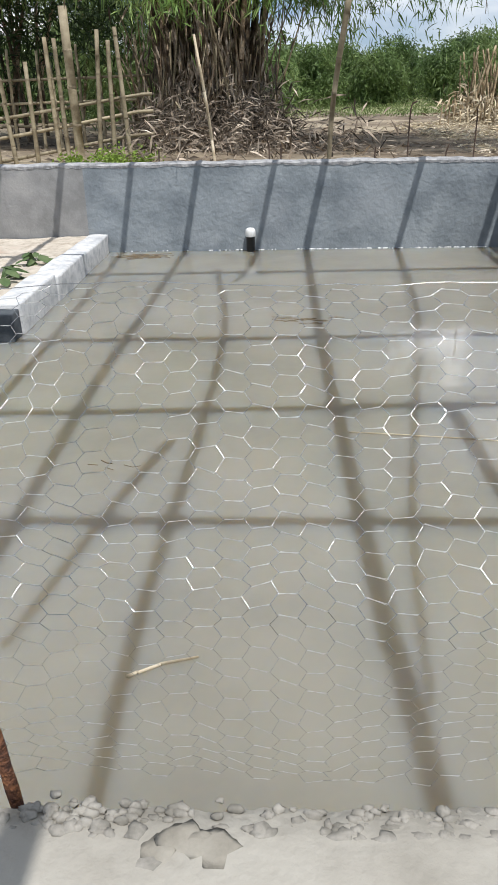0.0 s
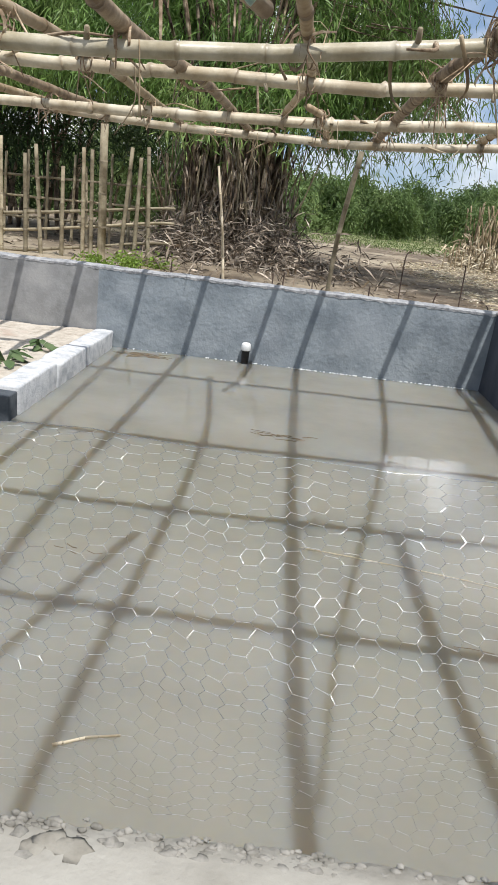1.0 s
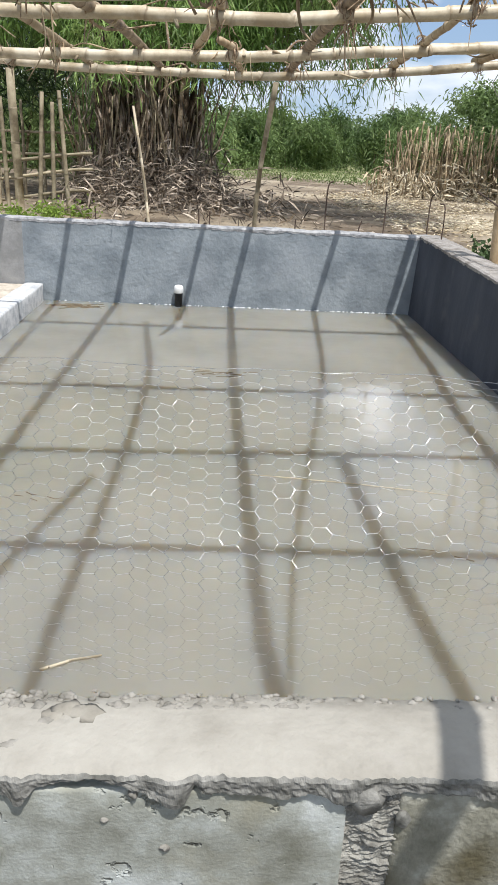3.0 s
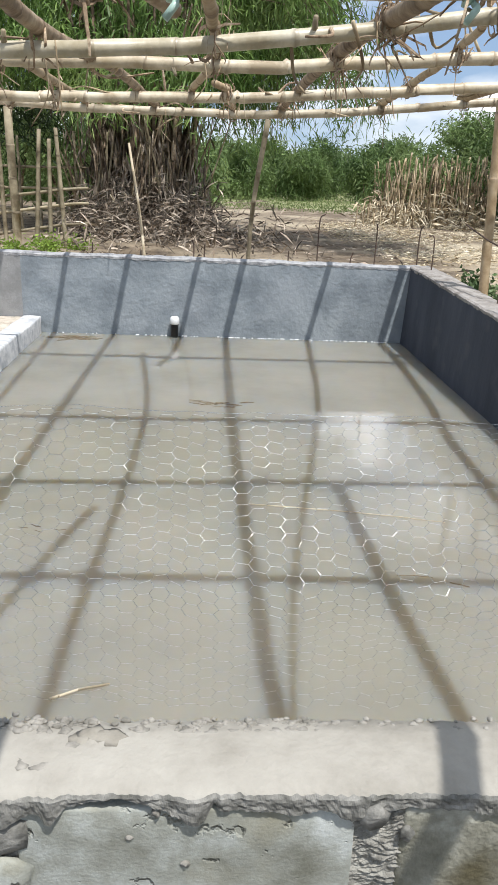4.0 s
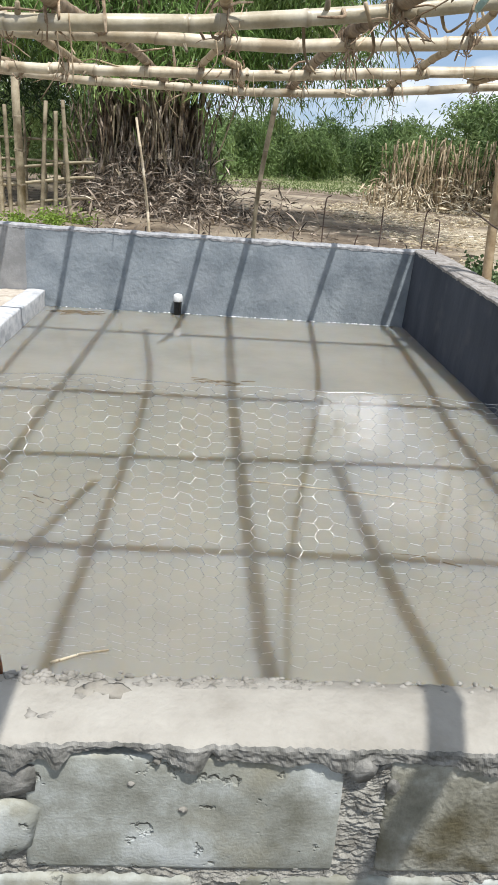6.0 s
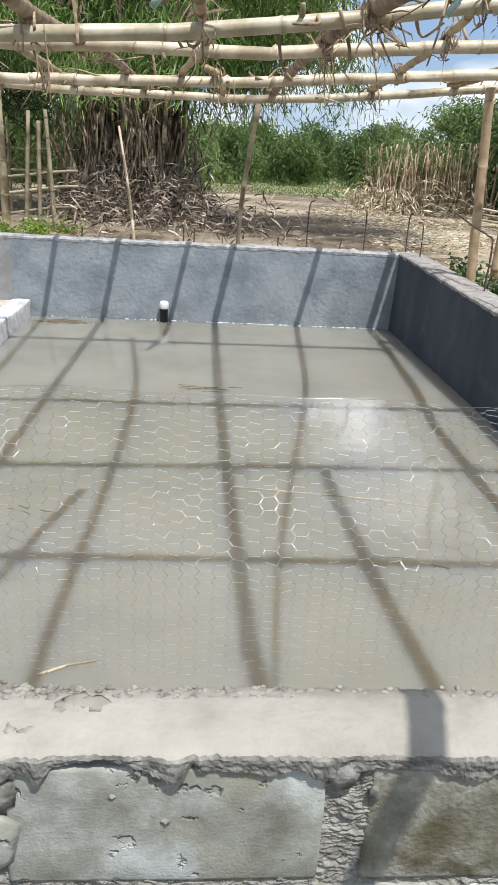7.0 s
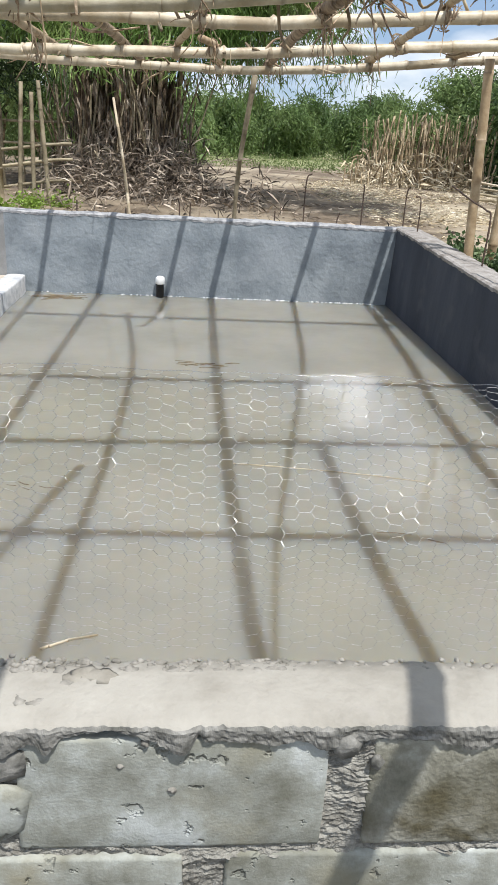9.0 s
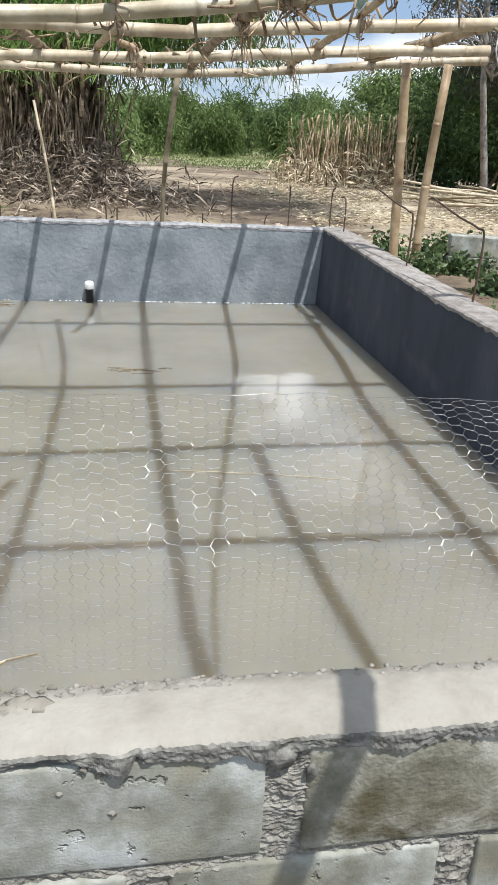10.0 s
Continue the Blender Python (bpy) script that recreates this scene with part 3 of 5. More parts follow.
CROSS = [
    ([(-1.9, 0.98, 1.80), (-0.38, 0.94, 1.82), (0.17, 0.93, 1.84), (0.72, 0.92, 1.86), (2.4, 0.88, 1.94)], 0.023, 0.026, M_POST),
    ([(-2.6, 1.90, 1.77), (-0.65, 1.87, 1.812), (-0.28, 1.87, 1.834), (0.06, 1.87, 1.858), (0.30, 1.87, 1.889), (0.64, 1.87, 1.932), (1.06, 1.86, 1.997), (2.7, 1.82, 2.15)], 0.028, 0.025, M_BAMBOOG),
    ([(-2.4, 2.96, 1.90), (-0.80, 2.91, 1.912), (-0.22, 2.91, 1.928), (0.30, 2.91, 1.937), (0.82, 2.91, 1.980), (1.44, 2.91, 2.028), (2.65, 2.89, 2.13)], 0.027, 0.030, M_BAMBOO),
    ([(-3.2, 4.70, 1.88), (-1.30, 4.65, 1.908), (-0.50, 4.65, 1.940), (0.36, 4.65, 1.972), (1.16, 4.64, 2.042), (2.05, 4.63, 2.113), (2.65, 4.63, 2.15)], 0.033, 0.036, M_BAMBOO),
    ([(-2.05, 6.07, 2.01), (-1.28, 6.05, 1.970), (-0.35, 6.05, 1.968), (0.45, 6.05, 1.976), (1.30, 6.05, 2.036), (2.5, 6.05, 2.168), (3.28, 6.03, 2.235)], 0.033, 0.036, M_BAMBOO),
]
for k, (pts, r0, r1, mat) in enumerate(CROSS):
    culm("bamboo_pole", pts, r0, r1, mat, "long dry yellow bamboo pole laid across the roof frame", "pole", "cross poles of the roof frame", seed=20 + k, internode=0.33)


def roof_z(x, y):
    zs = [float(np.interp(x, [p[0] for p in c[0]], [p[2] for p in c[0]])) for c in CROSS]
    return float(np.interp(y, [0.94, 1.87, 2.91, 4.65, 6.05], zs))


# each long pole by the run of its shadow on the water
LONG = [
    [(-1.38, 7.05), (-1.28, 3.7), (-1.25, 2.0)],
    [(-0.79, 7.1), (-0.83, 4.5), (-0.86, 2.8), (-0.84, 1.6), (-0.85, 0.4)],
    [(-0.46, 5.6), (-0.30, 4.0), (-0.30, 2.46), (-0.35, 1.1), (-0.335, 0.2), (-0.325, -0.6)],
    [(-0.41, 2.3), (-0.515, 1.86), (-0.58, 1.55), (-0.67, 1.05)],
    [(-0.13, 7.05), (-0.20, 5.6), (-0.30, 5.1)],
    [(0.28, 7.1), (0.26, 4.0), (0.29, 1.7), (0.310, 0.9), (0.346, 0.45), (0.344, 0.30), (0.297, 0.14), (0.271, 0.05), (0.255, -0.08), (0.243, -0.6)],
    [(1.13, 7.1), (0.93, 4.6), (0.79, 3.6), (0.55, 2.25), (0.46, 1.73), (0.41, 1.35), (0.36, 0.85)],
    [(0.775, 2.62), (0.79, 1.95), (0.82, 1.3), (0.87, 0.7), (0.94, -0.2)],
    [(1.80, 7.05), (1.79, 6.0), (1.69, 4.26), (1.60, 3.5), (1.56, 2.5), (1.555, 1.9), (1.53, 1.2)],
    [(-1.96, 7.05), (-2.05, 4.0)],
    [(-2.50, 7.05), (-2.6, 4.0)],
]
LONG_R = [0.026, 0.028, 0.022, 0.024, 0.026, 0.032, 0.030, 0.032, 0.036, 0.03, 0.03]
LONG_END = [0.022, 0.026, 0.019, 0.012, 0.022, 0.028, 0.009, 0.028, 0.031, 0.026, 0.026]
LONG_LINES = []
for k, run in enumerate(LONG):
    pts = []
    for sx, sy in run:
        x, y, z = sx + 0.39, sy - 0.78, 1.95
        for _ in range(4):
            z = roof_z(x, y) + 0.055
            x, y = sx + 0.20 * z, sy - 0.40 * z
        pts.append((x, y, z))
    LONG_LINES.append(pts)
    culm("bamboo_rafter", pts, LONG_R[k], LONG_END[k], M_RAFTER if k % 2 else M_POST, "dry brown bamboo rafter lashed on the roof frame", "pole", "rafters of the roof frame", seed=40 + k, internode=0.36)

# posts
culm("bamboo_post", [(2.285, 5.05, 0.40), (2.25, 5.05, 1.2), (2.20, 5.03, 2.08)], 0.039, 0.035, M_POST, "brown bamboo post standing outside the dark pond wall", "post", "posts of the roof frame", 61, 0.42, 12)
culm("bamboo_post", [(2.72, 5.72, 0.40), (2.74, 5.72, 1.2), (2.80, 5.70, 2.15)], 0.040, 0.037, M_POST, "leaning brown bamboo post beside the dark pond wall", "post", "posts of the roof frame", 62, 0.45, 12)
culm("bamboo_post", [(2.63, 3.75, 0.40), (2.60, 3.74, 1.2), (2.55, 3.72, 2.10)], 0.058, 0.052, M_POST, "thick brown bamboo post among green weeds", "post", "posts of the roof frame", 63, 0.5, 12)
culm("bamboo_post", [(0.485, 6.95, 0.45), (0.52, 6.94, 1.2), (0.62, 6.75, 1.99)], 0.020, 0.026, M_PICKET, "thin leaning bamboo prop behind the far pond wall", "post", "posts of the roof frame", 64, 0.3, 8)
culm("bamboo_post", [(-2.19, 8.6, 0.45), (-2.20, 8.55, 1.3), (-2.21, 8.5, 2.13)], 0.052, 0.046, M_PICKET, "stout weathered bamboo post at the fence", "post", "posts of the roof frame", 65, 0.4, 10)
culm("thin_cane", [(-0.55, 7.2, 0.45), (-0.62, 7.2, 1.1), (-0.72, 7.18, 1.75)], 0.016, 0.012, M_BAMBOO, "thin pale cane leaning behind the far wall", "cane", "", 66, 0.22, 7)


def bark_tie(at, r, g, strips=7, loose=0.14):
    """Ragged wrapping of dry bark with hanging ends; every strip is a part."""
    top = empty("bark_tie", at)
    tagged(top, "ragged dry bark lashing round two bamboo poles", "lashing", "lashings of the roof frame")
    for _ in range(strips):
        ax = g.uniform(-0.9, 0.9)
        off = g.uniform(-0.025, 0.025, 3)
        a0, turn = g.uniform(0, 6.28), g.uniform(3, 6.5)
        w = g.uniform(0.003, 0.0065)
        rr = r * g.uniform(0.95, 1.35)
        pts = [off + np.array([rr * math.cos(a) * ax, rr * math.cos(a) * (1 - abs(ax)), rr * math.sin(a)]) for a in np.linspace(a0, a0 + turn, 10)]
        d = np.array([g.normal(0, 0.6), g.normal(0, 0.4), g.normal(-0.4, 0.7)])
        for t in np.linspace(0.25, 1, 4):
            pts.append(pts[9] + d / np.linalg.norm(d) * loose * t * g.uniform(0.5, 1.1) + np.array([0, 0, -0.03 * t * t]))
        side = g.normal(0, 1, 3)
        side /= np.linalg.norm(side)
        nrm = np.cross(side, d)
        nrm *= 0.0015 / (np.linalg.norm(nrm) + 1e-9)
        v, f = [], []
        for i, p in enumerate(pts):
            ww = w * (1 - 0.6 * max(0, i - 9) / 4)
            v += [p - side * ww - nrm, p + side * ww - nrm, p + side * ww + nrm, p - side * ww + nrm]
            if i:
                b = 4 * i
                f += [(b - 4 + k, b - 4 + (k + 1) % 4, b + (k + 1) % 4, b + k) for k in range(4)]
        f += [(3, 2, 1, 0), tuple(range(4 * len(pts) - 4, 4 * len(pts)))]
        piece("strip", mesh_of("strip", v, f, M_BARK), top)
    return top


g = np.random.default_rng(5)
for li, pts in enumerate(LONG_LINES):
    P = np.array(pts)
    for ci, cy in enumerate((0.93, 1.87, 2.91, 4.65, 6.05)):
        if P[:, 1].min() - 0.05 < cy < P[:, 1].max() + 0.05:
            o = np.argsort(P[:, 1])
            x = float(np.interp(cy, P[o, 1], P[o, 0]))
            big = li == 5 and ci in (1, 2)
            bark_tie((x, cy, roof_z(x, cy) + 0.02), 0.045, g, 16 if big else int(g.integers(4, 9)), 0.2 if big else 0.11)

# pole stubs and split ends
for k, (x, cy) in enumerate([(-0.59, 1.87), (0.42, 1.87), (-0.1, 2.91), (0.9, 2.91), (1.85, 2.91), (-0.8, 4.65), (0.3, 4.65), (1.3, 4.65), (0.1, 6.05), (1.1, 6.05), (2.1, 6.05), (0.82, 0.93), (-0.2, 0.93)]):
    z = roof_z(x, cy)
    a = g.uniform(0, 6.28)
    e = (x + 0.05 * math.cos(a), cy - 0.045, z + 0.05 * math.sin(a))
    culm("branch_stub", [(x, cy, z), e], 0.012, 0.008, M_PICKET, "cut branch stub on a bamboo pole", "stub", "branch stubs", 90 + k, 0.2, 6)
# dry twigs and sheath scraps caught between the poles
for k in range(64):
    cy = (1.87, 2.91, 4.65, 6.05)[int(g.integers(0, 4))] + g.normal(0, 0.03)
    x = g.uniform(-1.35, 0.55) if k % 3 else g.uniform(0.4, 2.3)
    p = np.array([x, cy, roof_z(x, cy) + g.uniform(0.0, 0.035)])
    d = np.array([g.normal(0, 1), g.normal(0, 0.5), g.normal(-0.1, 0.45)])
    d *= g.uniform(0.10, 0.34) / np.linalg.norm(d)
    m = p + d * 0.5 + g.normal(0, 0.03, 3)
    v, f = sweep(spline([p, m, p + d], 9), np.linspace(1.0, 0.45, 9) * g.uniform(0.004, 0.010), 5)
    tagged(piece("dry_twig", mesh_of("dry_twig", v, f, M_BARK if k % 2 else M_STALK, True)), "crooked dry twig caught in the roof frame", "twig", "twigs in the roof frame")
# thin strips hanging from the poles
for x, cy, L in ((-0.42, 1.87, 0.20), (-0.66, 2.91, 0.28), (0.05, 2.91, 0.16), (0.62, 1.87, 0.12), (1.1, 4.65, 0.22), (0.3, 4.65, 0.18), (1.55, 6.05, 0.3), (-0.3, 6.05, 0.26)):
    z = roof_z(x, cy)
    v, f = sweep(spline([(x, cy - 0.035, z + 0.02), (x + 0.01, cy - 0.04, z - L * 0.5), (x + g.normal(0, 0.04), cy - 0.03, z - L)], 10), 0.0028, 5)
    tagged(piece("hanging_strip", mesh_of("hanging_strip", v, f, M_STALK, True)), "thin dry strip hanging from a bamboo pole", "strip", "hanging strips")
# green plastic tie on the nearest cross pole
for x in (-0.003, 0.64):
    z = roof_z(x, 0.93)
    ring = [(x + 0.006 * math.cos(a * 2), 0.93 + 0.030 * math.cos(a), z + 0.030 * math.sin(a)) for a in np.linspace(0, 6.28, 15)]
    ring += [(x + 0.01, 0.895, z - 0.045), (x - 0.012, 0.89, z - 0.075)]
    v, f = sweep(np.array(ring), 0.009, 5)
    tagged(piece("plastic_tie", mesh_of("plastic_tie", v, f, M_PLASTIC, True)), "pale green plastic strip knotted round a bamboo pole", "tie", "plastic ties")


# ---- wire netting over the pond ----
def netting():
    a, b, tw = 0.0240, 0.0180, 0.0084
    r_t, r_w = 0.00030, 0.00032
    nx, ny = 134, 27
    x_min = -1.05

    def at(x, h):
        """A place on the sheet: x along the wall, h up from the coping; the upper half leans back and its edge curls over."""
        bend = 0.18 + 0.04 * noise.noise(Vector((x * 1.4, 0, 3)))
        wave = 0.018 * noise.noise(Vector((x * 4.0, h * 8.0, 2))) + 0.007 * noise.noise(Vector((x * 15, h * 14, 5)))
        lip = 0.45 - 0.06 * min(1.0, max(0.0, (x - 0.35) / 0.4))
        over, curl = max(0.0, min(h, lip) - bend), max(0.0, h - lip)
        return (x + 0.004 * noise.noise(Vector((x * 5, h * 5, 9))), 0.040 + wave + over * 0.64 + curl * 0.84, NEAR_TOP + 0.004 + min(h, bend) + over * 0.77 + curl * 0.42 + 0.4 * wave)

    def off(i, j):
        """How far a knot stands out of the sheet; knots of one column go together."""
        return 0.0050 * noise.noise(Vector((i * 1.9, j * 0.30, 4))) + 0.0055 * noise.noise(Vector((i * 3.3, j * 1.9, 8)))

    segs = []
    for i in range(nx):
        for j in range(ny):
            x, y = x_min + i * a, j * b + (i % 2) * b / 2
            jig = 0.0016 * noise.noise(Vector((i * 0.7, j * 0.7, 0)))
            tilt = 0.0022 * noise.noise(Vector((i * 1.23, j * 1.31, 7)))
            thick = 1.0 if j >= 9 else 0.5
            o0, o1 = off(i, j), off(i + 0.5, j)
            p0, p1 = (x - tw + jig, y - tilt, o0), (x + tw + jig, y + tilt, o1)
            # two wires wound round each other
            segs.append((p0, p1, r_t * thick, True))
            segs.append(((p0[0] + 0.001, p0[1] + 0.0004, o0 + 0.0004), (p1[0] - 0.001, p1[1] - 0.0006, o1 - 0.0004), r_t * 0.9 * thick, True))
            if i < nx - 1:
                jig2 = 0.0016 * noise.noise(Vector(((i + 1) * 0.7, j * 0.7, 0)))
                for up in (0, 1):
                    k = j + up - (0 if i % 2 else 1)
                    y2 = k * b + ((i + 1) % 2) * b / 2
                    if -0.001 <= y2 <= ny * b:
                        segs.append((p1, (x + a - tw + jig2, y2, off(i + 1, k)), r_w * thick, False))
    yl = ny * b
    for i in range(nx - 1):
        segs.append(((x_min + i * a, yl, 0.0), (x_min + (i + 1) * a, yl, 0.0), r_t * 1.6, False))
    S = np.array([[np.array(at(*p[:2])) + [0, p[2], 0], np.array(at(*q[:2])) + [0, q[2], 0]] for p, q, _, _ in segs])
    R = np.array([r for _, _, r, _ in segs])[:, None]
    d = S[:, 1] - S[:, 0]
    d /= np.linalg.norm(d, axis=1)[:, None]
    u = np.cross(d, [0.1, 0.2, 1.0])
    u /= np.linalg.norm(u, axis=1)[:, None]
    w = np.cross(d, u)
    rings = []
    for end in (0, 1):
        for an in (0.4, 2.494, 4.589):
            rings.append(S[:, end] + R * (u * math.cos(an) + w * math.sin(an)))
    V = np.stack(rings, 1).reshape(-1, 3)
    base = np.arange(len(segs))[:, None] * 6
    F = np.concatenate([base + np.array(q) for q in ((0, 1, 4, 3), (1, 2, 5, 4), (2, 0, 3, 5))])
    top = empty("wire_netting", (0, 0.9, 0.65))
    tagged(top, "strip of galvanised hexagonal wire netting upright on the near wall", "netting")
    inv = Matrix.Translation((0, -0.9, -0.65))
    wound = [k for _, _, _, k in segs]
    body = len(segs) - nx + 1
    for nm, fs in (("hexagon_mesh", [q for k in range(3) for i, q in enumerate(F[k * len(segs):k * len(segs) + body].tolist()) if not wound[i]]),
                   ("twisted_joints", [q for k in range(3) for i, q in enumerate(F[k * len(segs):k * len(segs) + body].tolist()) if wound[i]]), ("edge_wire", [q for k in range(3) for q in F[(k + 1) * len(segs) - nx + 1:(k + 1) * len(segs)].tolist()])):
        used = sorted({i for q in fs for i in q})
        back = {i: k for k, i in enumerate(used)}
        ob = piece(nm, mesh_of(nm, V[used], [tuple(back[i] for i in q) for q in fs], M_TWIST if nm == "twisted_joints" else M_WIRE, True), top)
        ob.matrix_parent_inverse = inv
        tagged(ob, kind="" if nm == "edge_wire" else "stuff")


netting()

# ---- iron rods, pipe, floating bits ----
def rod(points, r, mat, label, name="iron_rod", group="iron rods in the walls", sides=8, ribs=True):
    p = spline(points, 40 if ribs else 14)
    rr = r * (1 + (0.12 * (np.arange(len(p)) % 2) if ribs else 0))
    v, f = sweep(p, rr, sides)
    return tagged(piece(name, mesh_of(name, v, f, mat, True)), label, "iron rod", group)


rod([(-0.218, 0.036, 0.60), (-0.238, 0.036, 0.84), (-0.251, 0.036, 1.0), (-0.238, 0.036, 1.10), (-0.212, 0.036, 1.17)], 0.0060, M_RUST, "thick rusty ribbed iron rod standing in the near wall")
for x, z in ((1.13, 1.18), (1.685, 1.11), (2.10, 1.11), (-0.05, 0.9), (0.05, 0.86), (-1.0, 0.84), (0.85, 0.83), (1.45, 0.84)):
    rod([(x, 6.47, 0.6), (x + 0.003, 6.47, z - 0.08), (x + g.normal(0, 0.02), 6.46, z)], 0.006, M_REBAR, "thin dark iron rod rising from the far wall")
rod([(2.14, 6.1, 0.6), (2.14, 6.1, 1.0), (2.12, 6.2, 1.04)], 0.006, M_REBAR, "thin dark iron rod rising from the dark wall")
for y0, top, far in ((4.46, 1.07, 0.75), (3.29, 1.08, 0.70)):
    rod([(2.17, y0, 0.6), (2.18, y0, top - 0.06), (2.16, y0 + 0.06, top), (2.14, y0 + 0.3, top + 0.04), (2.12, y0 + far, top + 0.12)], 0.0065, M_REBAR, "bent dark iron rod hooked over behind the dark wall")

pipe = empty("drain_pipe", (-0.215, 6.31, 0))
tagged(pipe, "short black drain pipe with a white plastic cap", "pipe")
def lathe(prof, sides=20):
    an = np.linspace(0, 2 * np.pi, sides, endpoint=False)
    v = [(r * math.cos(a), r * math.sin(a), z) for r, z in prof for a in an]
    f = [(i * sides + j, i * sides + (j + 1) % sides, (i + 1) * sides + (j + 1) % sides, (i + 1) * sides + j) for i in range(len(prof) - 1) for j in range(sides)]
    f += [tuple(range(sides))[::-1], tuple(range((len(prof) - 1) * sides, len(prof) * sides))]
    return v, f
v, f = lathe([(0.037, -0.3), (0.037, 0.115), (0.040, 0.118), (0.040, 0.13)])
piece("pipe_body", mesh_of("pipe_body", v, f, M_BLACK, True), pipe, "black pipe")
v, f = lathe([(0.043, 0.125), (0.045, 0.13), (0.045, 0.165), (0.041, 0.185), (0.030, 0.196), (0.01, 0.2)])
piece("pipe_cap", mesh_of("pipe_cap", v, f, M_PVCW, True), pipe, "white plastic cap")

culm("floating_stick", [(-0.34, 0.935, 0.003), (-0.25, 0.985, 0.004), (-0.175, 1.005, 0.004)], 0.0045, 0.003, M_BAMBOO, "thin pale stick floating on the pond", "stick", "", 71, 0.06, 6)
def twig_clump(at, n, L, g, label):
    top = empty("floating_twigs", at)
    tagged(top, label, "twigs", "floating bits")
    for _ in range(n):
        a = g.uniform(-0.9, 0.9) + (math.pi if g.uniform() < 0.5 else 0)
        p = g.normal(0, L * 0.35, 3) * np.array([1, 0.6, 0])
        e = p + np.array([math.cos(a), math.sin(a) * 0.6, 0]) * L * g.uniform(0.4, 1)
        v, f = sweep(np.array([p, (p + e) / 2 + g.normal(0, 0.008, 3) * [1, 1, 0], e]) + [0, 0, 0.0015], g.uniform(0.0012, 0.003), 5)
        piece("twig", mesh_of("twig", v, f, M_TWIG), top)
culm("floating_reed", [(0.31, 2.36, 0.002), (0.75, 2.30, 0.002), (1.2, 2.2, 0.002)], 0.0028, 0.002, M_BAMBOO, "long thin pale reed floating on the pond", "reed", "", 72, 0.3, 6)
twig_clump((0.255, 4.05, 0), 12, 0.16, g, "clump of dark twigs floating on the pond")
twig_clump((0.02, 4.08, 0), 5, 0.16, g, "thin twigs floating on the pond")
twig_clump((1.02, 1.72, 0), 2, 0.16, g, "dark twig floating on the pond")
twig_clump((-0.6, 2.05, 0), 4, 0.08, g, "scrap of dead leaf stalks floating on the pond")
twig_clump((-1.15, 6.12, 0.0), 34, 0.22, g, "brown leaf scraps floating at the far wall")


g = np.random.default_rng(77)
# small white flecks along the foot of the far wall, denser to the right
foam = lumps("pale_flecks", [(x, FAR_Y - 0.012 - abs(g.normal(0, 0.006)), 0.004, g.uniform(0.003, 0.009)) for x in np.r_[g.uniform(0.2, 1.84, 130), g.uniform(-1.4, 0.2, 30)]], M_PVCW, None, "", flat=0.8, g=g)
tagged(foam, "thin line of pale flecks at the far wall", "foam", kind="stuff")

# ---- beyond the pond ----
g = np.random.default_rng(21)
# fence of weathered bamboo
fence = empty("fence", (-2.6, 8.6, 0.55))
tagged(fence, "rough open fence of weathered bamboo pickets and rails", "fence")
INV = Matrix.Translation((2.6, -8.6, -0.55))
def fence_part(name, pts, r, seed):
    ob = piece(name, bamboo_mesh(name, pts, r, r * 0.85, M_PICKET, 0.22, 7, seed, 0.003))
    ob.parent = fence
    ob.matrix_parent_inverse = INV
PICKETS = [(-3.45, -3.43, 1.88), (-3.16, -3.13, 1.72), (-3.03, -2.94, 1.83), (-2.70, -2.69, 1.62), (-2.46, -2.43, 1.85), (-2.36, -2.33, 1.84), (-1.89, -1.98, 1.91), (-1.78, -1.81, 1.81), (-1.70, -1.62, 1.93),
           (-3.8, -3.75, 1.8), (-4.1, -4.1, 1.9), (-4.4, -4.42, 1.7)]
for k, (xt, xb, zt) in enumerate(PICKETS):
    fence_part("picket", [(xb, 8.62, 0.45), ((xt + xb) / 2, 8.61, (zt + 0.5) / 2), (xt, 8.6, zt)], 0.027, 100 + k)
for k, (za, zb) in enumerate(((1.02, 1.26), (0.82, 1.09), (0.58, 0.86))):
    fence_part("rail", [(-4.6, 8.66, za - 0.10), (-3.2, 8.66, za + 0.02), (-1.6, 8.66, zb), (-1.35, 8.66, zb + 0.02)], 0.021, 130 + k)
back_fence = empty("back_fence", (-3.5, 11.2, 0.55))
tagged(back_fence, "second bamboo fence standing in the shade of the grove", "fence")
for k in range(16):
    x = -6.2 + 0.31 * k + g.normal(0, 0.05)
    zt = g.uniform(1.6, 2.2)
    ob = piece("picket", bamboo_mesh("picket", [(x, 11.2, 0.45), (x + g.normal(0, 0.05), 11.2, zt)], 0.026, 0.02, M_PICKET, 0.25, 6, 150 + k))
    ob.parent = back_fence
    ob.matrix_parent_inverse = Matrix.Translation((3.5, -11.2, -0.55))
for z in (0.85, 1.15, 1.45):
    ob = piece("rail", bamboo_mesh("rail", [(-6.3, 11.24, z), (-1.5, 11.24, z + 0.08)], 0.022, 0.02, M_PICKET, 0.25, 6, int(z * 100)))
    ob.parent = back_fence
    ob.matrix_parent_inverse = Matrix.Translation((3.5, -11.2, -0.55))


def leaf_mesh(name, V, F, mat):
    return mesh_of(name, V, F, mat)


def crown_of(anchors, droop, per, length, width, mat, g, spread=0.6):
    V, F = leaf_cards(len(anchors), anchors, droop, per, length, width, g, spread)
    return leaf_mesh("crown", V, F, mat)


